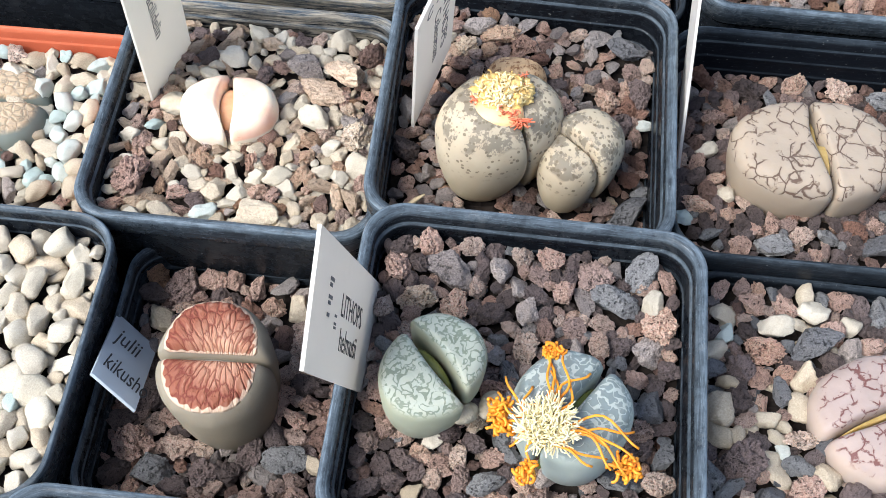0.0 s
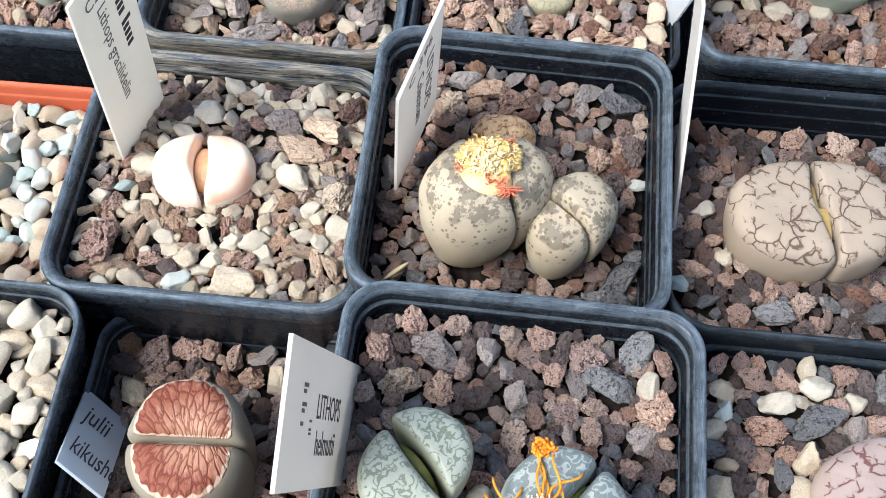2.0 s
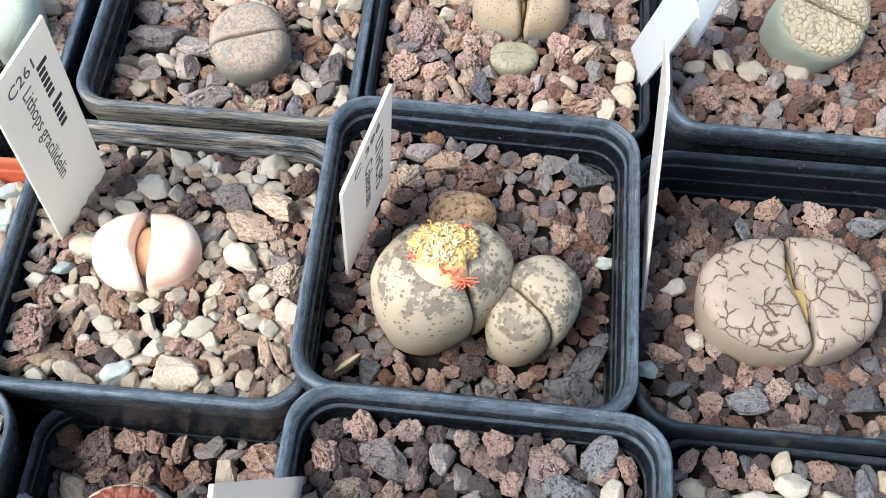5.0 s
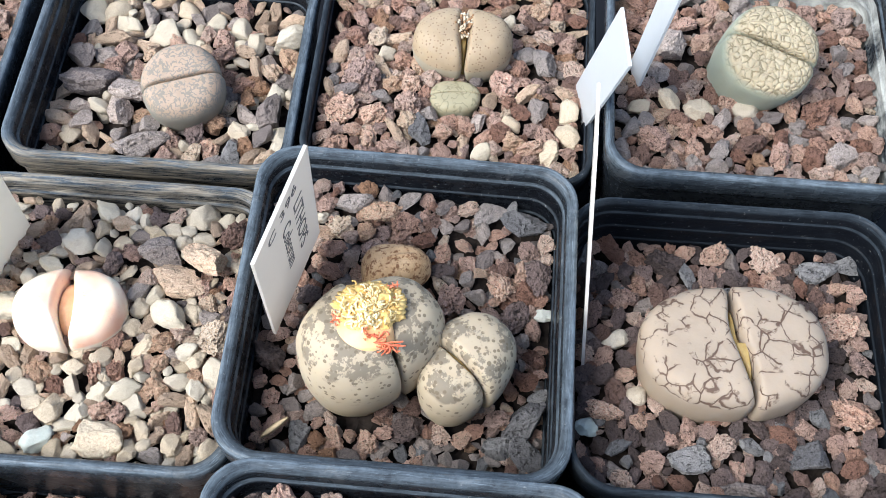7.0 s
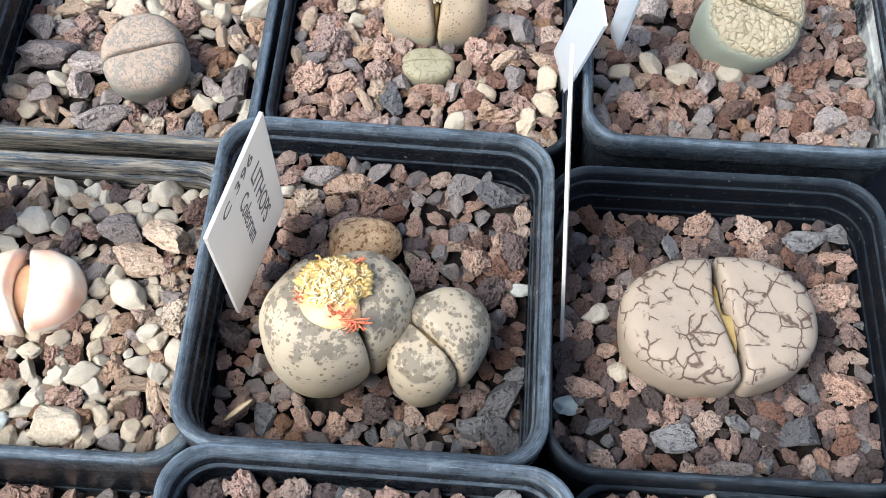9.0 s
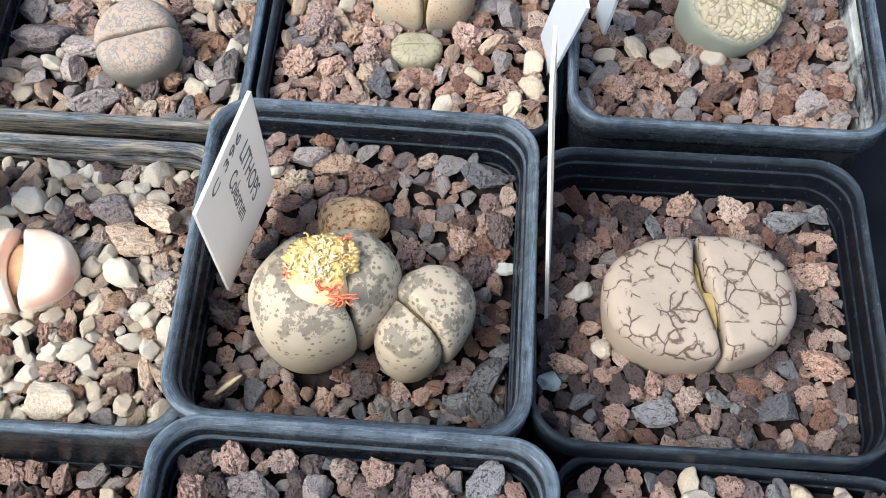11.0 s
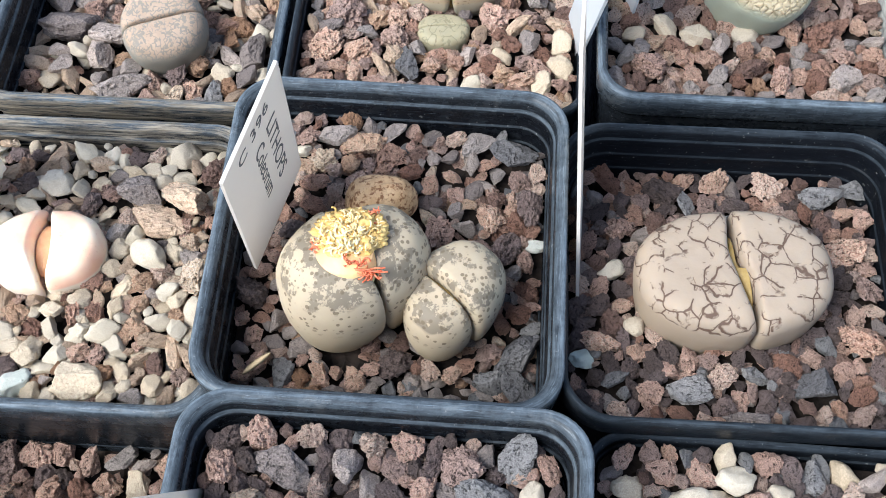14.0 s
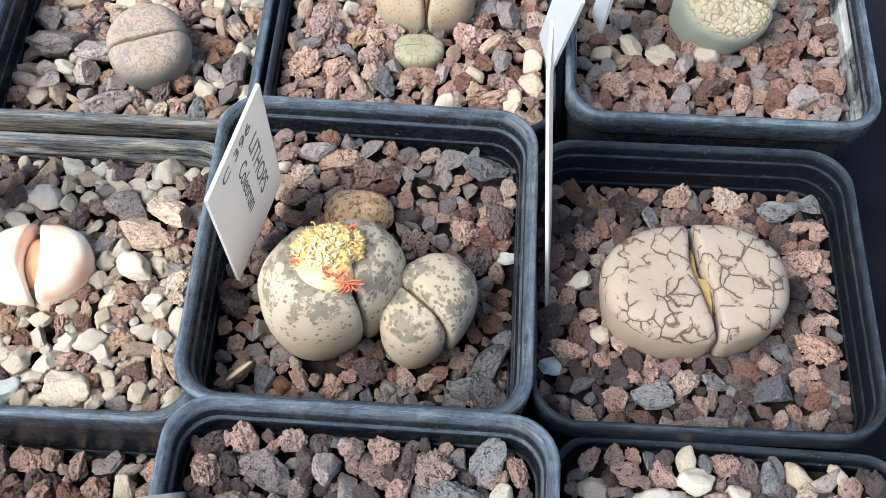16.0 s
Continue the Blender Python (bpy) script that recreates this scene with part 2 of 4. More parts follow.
def cracked(ground, line, scale, thin, broken, spurs=0.9):
    def pattern(m, face):
        v = m.shift(scale * 1.1, 0.5 / scale)
        d = m.cells(scale, "DISTANCE_TO_EDGE", vec=v)
        ln = m.ramp(d, (thin, 1.0), (thin * 2.2, 0.0))
        w = m.shift(scale * 2.2, 0.3 / scale)
        spur = m.math("MULTIPLY", m.ramp(m.cells(scale * 2.1, "DISTANCE_TO_EDGE", vec=w), (thin * 1.6, 1.0), (thin * 3.4, 0.0)), m.ramp(d, (0.10, 1.0), (0.16, 0.0)))
        spur = m.math("MULTIPLY", spur, m.ramp(m.noise(scale * 1.7, 2.0), (0.52, 0.0), (0.56, spurs)))
        ln = m.math("MAXIMUM", ln, spur)
        gap = m.ramp(m.noise(scale * 1.15, 3.0, 0.5), (broken - 0.03, 0.0), (broken + 0.04, 1.0))
        ln = m.math("MULTIPLY", m.math("MULTIPLY", ln, gap), m.ramp(face, (0.03, 0.0), (0.10, 1.0)))
        base = m.mix(m.ramp(m.noise(scale * 0.6, 4, 0.6), (0.35, 0.0), (0.7, 1.0)), ground, tuple(0.88 * c for c in ground))
        halo = m.ramp(d, (thin, 1.0), (thin * 7, 0.0))
        base = m.mix(m.math("MULTIPLY", m.math("MULTIPLY", halo, gap), 0.12), base, line)
        return m.mix(m.math("MULTIPLY", ln, 0.9), base, line), m.math("MULTIPLY", ln, -0.6)

    return pattern


def veined(m, face):
    """Red-brown face with paler veins fanning from the middle of the cleft."""
    x, y, z = m.xyz()
    ax = m.math("ABSOLUTE", x)
    ang = m.math("ARCTAN2", y, m.math("ADD", ax, 0.0042))
    rad = m.math("SQRT", m.math("ADD", m.math("MULTIPLY", x, x), m.math("MULTIPLY", y, y)))
    comb = m.n("CombineXYZ")
    m.put(comb.inputs[0], m.math("MULTIPLY", ang, 8.0))
    m.put(comb.inputs[1], m.math("MULTIPLY", rad, 350.0))
    m.put(comb.inputs[2], m.math("SIGN", x))
    v = m.shift(1.3, 0.8, comb.outputs[0])
    d = m.cells(1.0, "DISTANCE_TO_EDGE", vec=v)
    centre = m.cells(1.0, vec=v)
    mid = m.ramp(rad, (0.0005, 1.0), (0.0075, 0.0))
    col = m.mix(mid, (0.25, 0.085, 0.050), (0.52, 0.29, 0.19))
    pale = m.ramp(centre, (0.06, 1.0), (0.30, 0.0))
    col = m.mix(m.math("MULTIPLY", pale, 0.35), col, (0.62, 0.36, 0.26))
    col = m.mix(m.math("MULTIPLY", m.ramp(d, (0.03, 0.95), (0.12, 0.0)), m.math("MULTIPLY_ADD", mid, -0.45, 1.0)), col, (0.17, 0.04, 0.025))
    tooth = m.math("MULTIPLY_ADD", m.math("SINE", m.math("MULTIPLY_ADD", m.noise(260, 2), 9.0, m.math("MULTIPLY", ang, 42.0))), 0.045, 0.13)
    rim = m.ramp(m.math("SUBTRACT", m.attr("disc"), tooth), (0.0, 0.0), (0.04, 1.0))
    col = m.mix(rim, (0.62, 0.44, 0.32), col)
    return col, m.math("MULTIPLY", m.ramp(d, (0.0, 0.0), (0.25, 1.0)), 1.6)


def mottled(ground, fleck, scale, amount):
    """Winding short marks on a paler or darker ground."""
    def pattern(m, face):
        n = m.noise(scale, 0.8, 0.5, 0.5)
        w = m.ramp(m.math("ABSOLUTE", m.math("SUBTRACT", n, 0.5)), (0.018 + amount, 1.0), (0.036 + amount, 0.0))
        gate = m.ramp(m.noise(scale * 0.8, 2), (0.38, 0.0), (0.46, 1.0))
        base = m.mix(m.ramp(m.noise(scale * 0.3, 4), (0.35, 0.0), (0.7, 1.0)), ground, tuple(0.86 * c for c in ground))
        return m.mix(m.math("MULTIPLY", m.math("MULTIPLY", w, gate), 0.9), base, fleck), m.math("MULTIPLY", w, -0.4)

    return pattern


def dotted(ground, dot, scale):
    def pattern(m, face):
        d = m.ramp(m.cells(scale, vec=m.shift(scale, 0.3 / scale)), (0.20, 1.0), (0.30, 0.0))
        base = m.mix(m.ramp(m.noise(scale * 0.25, 4), (0.35, 0.0), (0.7, 1.0)), ground, tuple(0.84 * c for c in ground))
        return m.mix(m.math("MULTIPLY", d, 0.85), base, dot), None

    return pattern


def pebbled(ground, groove, scale):
    """Raised pale islands between darker grooves."""
    def pattern(m, face):
        v = m.shift(scale * 1.5, 0.4 / scale)
        d = m.cells(scale, "DISTANCE_TO_EDGE", vec=v)
        base = m.mix(m.ramp(m.noise(scale * 0.4, 4), (0.35, 0.0), (0.7, 1.0)), ground, tuple(0.85 * c for c in ground))
        gate = m.ramp(m.noise(scale * 1.1, 2.0), (0.40, 0.15), (0.54, 1.0))
        col = m.mix(m.math("MULTIPLY", m.ramp(d, (0.03, 0.95), (0.17, 0.0)), gate), base, groove)
        return col, m.math("MULTIPLY", m.ramp(d, (0.0, 0.0), (0.3, 1.0)), 3.0)

    return pattern


def blush(m, face):
    """Cream to pink in broad soft patches, with faint red threads."""
    base = m.mix(m.ramp(m.noise(95, 3, 0.5), (0.42, 0.0), (0.60, 1.0)), (0.88, 0.75, 0.59), (0.81, 0.49, 0.35))
    fine = m.ramp(m.noise(900, 3, 0.6, 1.5), (0.64, 0.0), (0.69, 1.0))
    return m.mix(m.math("MULTIPLY", fine, 0.45), base, (0.62, 0.32, 0.24)), None


SKIN_SPOT = skin("cream_skin_with_grey_spots", (0.39, 0.33, 0.228), spotted, margin=("up", 0.3, 0.8))
SKIN_CRACK = skin("pink_beige_skin_with_brown_lines", (0.345, 0.275, 0.205), cracked((0.355, 0.285, 0.217), (0.085, 0.05, 0.036), 285.0, 0.019, 0.465, 0.6))
SKIN_VEIN = skin("taupe_skin_with_red_veined_face", (0.29, 0.25, 0.19), veined, relief=0.00015, margin=("disc", 0.0, 0.05))
SKIN_GREEN = skin("grey_green_mottled_skin", (0.33, 0.34, 0.25), mottled((0.385, 0.405, 0.335), (0.165, 0.195, 0.145), 900.0, 0.030), margin=("inset", 0.03, 0.12))
SKIN_BLUE = skin("blue_grey_mottled_skin", (0.33, 0.365, 0.33), mottled((0.19, 0.225, 0.22), (0.36, 0.39, 0.36), 720.0, 0.026), margin=("inset", 0.03, 0.12))
SKIN_PINK = skin("dull_pink_skin_with_dark_red_lines", (0.42, 0.325, 0.27), cracked((0.37, 0.285, 0.25), (0.13, 0.045, 0.04), 400.0, 0.030, 0.50), margin=("inset", 0.02, 0.10))
SKIN_BLUSH = skin("pale_peach_skin", (0.86, 0.72, 0.57), blush, flesh=0.35)
SKIN_GRAIN = skin("grey_skin_with_tan_grain", (0.25, 0.24, 0.205), mottled((0.40, 0.30, 0.225), (0.215, 0.20, 0.17), 1100.0, 0.045), relief=0.0001, margin=("inset", 0.0, 0.10))
SKIN_SAND = skin("sandy_skin_with_fine_dots", (0.34, 0.30, 0.225), dotted((0.37, 0.285, 0.19), (0.19, 0.125, 0.08), 1400.0))
SKIN_OLIVE = skin("olive_mottled_skin", (0.30, 0.28, 0.19), mottled((0.33, 0.30, 0.20), (0.22, 0.20, 0.13), 700.0, 0.01))
SKIN_ISLAND = skin("pale_green_skin_with_cream_islands", (0.35, 0.375, 0.29), pebbled((0.46, 0.385, 0.26), (0.20, 0.165, 0.10), 820.0), relief=0.00007, margin=("inset", 0.0, 0.10))
SKIN_TANISLAND = skin("grey_green_skin_with_tan_islands", (0.19, 0.215, 0.19), pebbled((0.48, 0.36, 0.24), (0.27, 0.22, 0.155), 620.0), relief=0.00007, margin=("inset", 0.14, 0.24))
SKIN_PALE = skin("pale_green_plain_skin", (0.42, 0.45, 0.36), mottled((0.45, 0.48, 0.39), (0.42, 0.45, 0.36), 300.0, 0.02))


def plain(name, a, b, scale, rough=0.6, flesh=0.0, relief=0.00015):
    m = Mat(name, rough, 0.4)
    m.colour(m.ramp(m.noise(scale, 5, 0.65), (0.3, a), (0.7, b)))
    m.bump(m.noise(scale * 3, 4), relief)
    if flesh:
        m.flesh(flesh)
    return m.m


CLEFT_GREEN = plain("green_cleft", (0.045, 0.06, 0.012), (0.12, 0.14, 0.03), 400, 0.5, 0.2)
CLEFT_OLIVE = plain("olive_cleft", (0.07, 0.085, 0.012), (0.17, 0.17, 0.05), 260, 0.5, 0.2)
CLEFT_TAN = plain("amber_cleft", (0.30, 0.19, 0.05), (0.42, 0.30, 0.12), 400, 0.5, 0.2)
CLEFT_PEACH = plain("peach_cleft", (0.62, 0.30, 0.15), (0.74, 0.44, 0.26), 300, 0.5, 0.3)
CLEFT_GREY = plain("grey_cleft", (0.16, 0.14, 0.11), (0.25, 0.22, 0.18), 400, 0.6)
HUSK = plain("dry_tan_husk", (0.22, 0.10, 0.05), (0.50, 0.32, 0.17), 900, 0.8, relief=0.0005)
PAPER = plain("papery_old_leaf", (0.45, 0.36, 0.24), (0.62, 0.54, 0.42), 300, 0.8, relief=0.0003)
STAMEN = plain("pale_yellow_stamen", (0.80, 0.66, 0.32), (0.90, 0.82, 0.56), 900, 0.6, 0.15)
STAMEN_GOLD = plain("golden_dry_stamen", (0.86, 0.60, 0.24), (0.95, 0.80, 0.48), 900, 0.65, 0.1)
ANTHER = plain("golden_anther", (0.58, 0.33, 0.08), (0.88, 0.64, 0.26), 700, 0.7)
PETAL = plain("orange_withered_petal", (0.72, 0.20, 0.012), (0.86, 0.36, 0.03), 500, 0.55, 0.1)
PETAL_RED = plain("coral_withered_petal", (0.62, 0.10, 0.05), (0.80, 0.28, 0.14), 600, 0.55, 0.1)
OVARY = Mat("cream_yellow_ovary", 0.5, 0.4)      # green stem, cream-yellow cup, a coral blush under the rim
_rise = OVARY.math("ADD", OVARY.xyz()[2], OVARY.math("MULTIPLY_ADD", OVARY.noise(420, 4), 0.0016, -0.0008))
OVARY.colour(OVARY.ramp(OVARY.math("MULTIPLY_ADD", _rise, 150.0, 0.33), (0.12, (0.30, 0.34, 0.05)), (0.36, (0.62, 0.58, 0.16)), (0.6, (0.80, 0.66, 0.30)), (0.9, (0.84, 0.50, 0.24)))).flesh(0.2)
OVARY.bump(OVARY.noise(700, 3), 0.00012)
OVARY = OVARY.m
STRAW = plain("dry_straw", (0.45, 0.34, 0.2), (0.6, 0.48, 0.3), 400, 0.8)


def old_leaf():
    m = Mat("old_tan_leaf_with_brown_dots", 0.75, 0.3)
    col = m.ramp(m.noise(260, 5, 0.65), (0.3, (0.46, 0.28, 0.14)), (0.7, (0.66, 0.46, 0.27)))
    col = m.mix(m.ramp(m.noise(1100, 4, 0.6), (0.50, 0.0), (0.60, 0.9)), col, (0.19, 0.08, 0.035))
    m.colour(col)
    m.bump(m.noise(900, 4), 0.0004)
    return m.m


OLD_LEAF = old_leaf()


# ---- building helpers ----
def part(name, bm, material, parent=None, label="", smooth=True, m=None):
    """Links a bmesh as one mesh object, under a thing or a part if one is given."""
    me = bpy.data.meshes.new(name)
    bm.to_mesh(me)
    bm.free()
    if smooth:
        for p in me.polygons:
            p.use_smooth = True
    me.materials.append(material)
    ob = new(name, me)
    if parent:
        ob.parent = parent
    if m is not None:
        ob.matrix_basis = m
    if label:
        tagged(ob, label)
    return ob


def thing(name, label, category, m, group=""):
    ob = new(name)
    ob.empty_display_size = 0.005
    ob.matrix_basis = m
    return tagged(ob, label, category, group)


def square(a, b, r, n=10):
    """Points round a square with rounded corners."""
    pts = []
    for k, (sx, sy) in enumerate(((1, 1), (-1, 1), (-1, -1), (1, -1))):
        for i in range(n):
            w = math.pi / 2 * (k + i / (n - 1))
            pts.append((sx * (a - r) + r * math.cos(w), sy * (b - r) + r * math.sin(w)))
    return pts


def loft(rings, close_first=False, close_last=False, layers=None):
    """Skins rings of equally many points. layers: name -> a value for each ring."""
    bm = bmesh.new()
    marks = {k: bm.verts.layers.float.new(k) for k in (layers or {})}
    rows = []
    for i, ring in enumerate(rings):
        row = [bm.verts.new(p) for p in ring]
        for k, mark in marks.items():
            for v in row:
                v[mark] = layers[k][i]
        rows.append(row)
    n = len(rows[0])
    for a, b in zip(rows, rows[1:]):
        for i in range(n):
            bm.faces.new((a[i], a[(i + 1) % n], b[(i + 1) % n], b[i]))
    if close_first:
        bm.faces.new(rows[0][::-1])
    if close_last:
        bm.faces.new(rows[-1])
    bmesh.ops.recalc_face_normals(bm, faces=bm.faces)
    return bm


# ---- the tray and the ground ----
bm = bmesh.new()
bmesh.ops.create_cube(bm, size=1.0, matrix=Matrix.Translation((0, 0, -0.02)) @ Matrix.Diagonal((1.6, 1.6, 0.04, 1)))
bmesh.ops.bevel(bm, geom=bm.edges[:], offset=0.004, segments=3, affect="EDGES")
tagged(part("growing_tray", bm, table_mat(), smooth=False), "dark slate-blue plastic growing tray under the pots", "tray", kind="structure")
bm = bmesh.new()
bmesh.ops.create_grid(bm, x_segments=1, y_segments=1, size=400, matrix=Matrix.Translation((0, 0, -0.04)))
tagged(part("ground", bm, plain("grey_paving", (0.22, 0.21, 0.2), (0.32, 0.31, 0.29), 8), smooth=False), "plain grey paving around the tray", "ground", kind="structure")


# ---- pots ----
def pot(cx, cy, top, turn, a, b, r, material, label, tilt=(0, 0), lime=False, dusty="", thick=1.0, streaky=False):
    """A square tapering nursery pot with a broad rolled lip, which is a part of its own. dusty: sides whose lip is crusted (f, b)."""
    ob = thing("plant_pot", label, "plant pot", Matrix.Translation((cx, cy, 0)) @ Matrix.Rotation(turn, 4, "Z"), "pots on the tray")
    # inset, height against the rim, paler edge (worn lip with sheen; painted glint on inner ridges), band of dirt
    wall_out = [(0.0048, -top, 0, 0.05), (0.0043, -top + 0.002, 0, 0.05), (0.0020, -0.0200, 0.02, 0.08), (0.0013, -0.0075, 0.06, 0.2), (0.0012, -0.0056, 0.15, 0.4)]
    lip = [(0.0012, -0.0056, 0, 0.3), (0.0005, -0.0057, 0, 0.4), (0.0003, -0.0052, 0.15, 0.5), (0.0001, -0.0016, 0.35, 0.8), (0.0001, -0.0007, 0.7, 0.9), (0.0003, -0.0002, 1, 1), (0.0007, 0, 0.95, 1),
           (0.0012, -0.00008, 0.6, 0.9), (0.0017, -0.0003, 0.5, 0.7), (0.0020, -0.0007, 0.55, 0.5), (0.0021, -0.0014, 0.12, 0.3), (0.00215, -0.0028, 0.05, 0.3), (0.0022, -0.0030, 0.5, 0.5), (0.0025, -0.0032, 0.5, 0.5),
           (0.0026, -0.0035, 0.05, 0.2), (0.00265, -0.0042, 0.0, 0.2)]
    lip = [(i * (thick if i > 0.0006 and k > 1 else 1), z, w, d) for k, (i, z, w, d) in enumerate(lip)]
    deep = top - 0.004
    wall_in = [(0.00265, -0.0042, 0, 0.15)]
    # moulded ridges, each with a pale line painted on as its highlight
    for z in (0.0066, 0.0104, 0.0160):
        i = 0.00265 + 0.045 * (z - 0.0042)
        wall_in += [(i, -z, 0, 0.12), (i + 0.00010, -z - 0.00015, 0.22, 0.3), (i + 0.00030, -z - 0.00028, 0.22, 0.3), (i + 0.00030, -z - 0.0005, 0, 0.12)]
    wall_in += [(0.00265 + 0.045 * (deep - 0.004), -deep, 0, 0.1)]
    wall_in = [(i - 0.00265 * (1 - thick), z, w, d) for i, z, w, d in wall_in]
    if streaky:
        wall_in = [(i, z, max(w, 0.12), max(d, 0.55)) for i, z, w, d in wall_in]
    if lime:
        wall_in = [(i, z, w, 1.0) for i, z, w, _ in wall_in]

    def ring(inset, z):
        rr = max(r - 0.55 * inset, 0.0025)
        wob = [1 + 0.004 * noise.noise((x * 60 + cx * 90, y * 60 + cy * 90, z * 8)) for x, y in square(a, b, r)]
        return [(x * w, y * w, top + z + tilt[0] * x + tilt[1] * y) for (x, y), w in zip(square(a - inset, b - inset, rr), wob)]

    def shell(rows, **ends):
        path, at = [0.0], 0.0
        for p, q in zip(rows, rows[1:]):
            at += math.hypot(q[0] - p[0], q[1] - p[1])
            path.append(at)
        bm = loft([ring(q[0], q[1]) for q in rows], layers={"lip": [q[2] for q in rows], "band": [q[3] for q in rows], "path": path, "crust": [0.0] * len(rows)}, **ends)
        crust = bm.verts.layers.float["crust"]
        for v in bm.verts:
            edge = v.co.y / b
            v[crust] = max(("f" in dusty) * max(0.0, min(1.0, (-edge - 0.84) * 9)), ("b" in dusty) * max(0.0, min(1.0, (edge - 0.84) * 9)))
            v[crust] *= v.co.z > top - 0.02
        return bm

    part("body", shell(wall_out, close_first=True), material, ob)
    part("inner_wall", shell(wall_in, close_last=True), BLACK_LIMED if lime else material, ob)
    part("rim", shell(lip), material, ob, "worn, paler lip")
    return ob


# centre x y, rim height, turn, half sizes, corner radius
POTS = {
    "C": (0.0001, -0.0022, 0.0627, -0.121, 0.0281, 0.0292, 0.0075),
    "F": (-0.0045, -0.0623, 0.0705, -0.132, 0.0285, 0.0287, 0.0072),
    "R": (0.0551, -0.0093, 0.0588, -0.108, 0.0284, 0.0275, 0.0080),
    "L": (-0.0541, 0.0030, 0.0524, -0.112, 0.0288, 0.0280, 0.0076),
    "B": (0.0116, 0.0594, 0.0497, -0.1255, 0.0284, 0.0280, 0.0071),
    "BL": (-0.0457, 0.0634, 0.0501, -0.117, 0.0280, 0.0280, 0.0070),
    "BR": (0.0685, 0.0494, 0.0600, -0.122, 0.0287, 0.0280, 0.0070),
    "FL": (-0.1057, -0.0466, 0.0522, -0.1175, 0.0280, 0.0281, 0.0086),
    "FR": (0.0522, -0.0638, 0.0529, -0.137, 0.0280, 0.0280, 0.0070),
    "J": (-0.0515, -0.0488, 0.0400, -0.112, 0.0270, 0.0270, 0.0070),
    "LL": (-0.1105, 0.0025, 0.0440, -0.090, 0.0298, 0.0298, 0.0060),
    "BLL": (-0.1045, 0.0690, 0.0490, -0.110, 0.0280, 0.0280, 0.0070),
    "FFL": (-0.0600, -0.1060, 0.0590, -0.120, 0.0280, 0.0280, 0.0075),
}
TILT = {"C": (-0.012, 0.03), "F": (0.012, 0.012), "BR": (0.012, 0.0)}
LOOK = {"LL": ORANGE, "R": BLACK_DARK_EDGE, "FR": BLACK_DARK_EDGE, "B": BLACK_DARK_EDGE}
CRUST = {"L": "b", "BL": "f"}
THICK = {"FL": 0.65, "R": 0.6, "FR": 0.6, "J": 0.6, "BR": 0.85, "B": 0.7, "LL": 0.6}     # thinner lips
SAY = {
    "C": "square black plastic pot with a scuffed grey rim", "F": "tall square black plastic pot with a pale worn rim",
    "R": "square black plastic pot with a deep glossy inside", "L": "square black plastic pot with chalky dirt on its rim",
    "B": "square black plastic pot filled to below its rim", "BL": "square black plastic pot with a chalky, crusted rim",
    "BR": "square black plastic pot with limescale inside its wall", "FL": "square black plastic pot full of white pebbles",
    "FR": "square black plastic pot with mixed pale gravel", "J": "low square black plastic pot with scratched dusty walls",
    "LL": "square orange plastic pot with pale pebbles", "BLL": "square black plastic pot behind the orange one", "FFL": "square black plastic pot with a scuffed rim",
}
for key, spec in POTS.items():
    pot(*spec, LOOK.get(key, BLACK), SAY[key], TILT.get(key, (0, 0)), key == "BR", CRUST.get(key, ""), THICK.get(key, 1.0), key == "J")


# ---- living stones ----
def outline(w, b, bow, n=72, p=9.0, e=2.3, cut=None):
    """The plan of one lobe: a half oval against the cleft, which may bow. Cleft on x = 0, body towards +x."""
    c = 0.47 * w
    pts = []
    for i in range(n):
        t = 2 * math.pi * i / n
        dx, dy = math.cos(t), math.sin(t)
        lo, hi = 0.0, 2.0 * max(w, b)
        for _ in range(26):
            d = (lo + hi) / 2
            x, y = c + d * dx, d * dy
            g = bow * (1 - min(1.0, abs(y) / b) ** 2) + (cut(max(-1.0, min(1.0, y / b))) if cut else 0.0)
            oval = (max(x, 0) / w) ** e + (abs(y) / b) ** e
            side = max(0.0, (c - x) / (c - g))
            lo, hi = (d, hi) if oval ** (p / e) + side ** p < 1 else (lo, d)
        pts.append((c + lo * dx, lo * dy))
    return c, pts


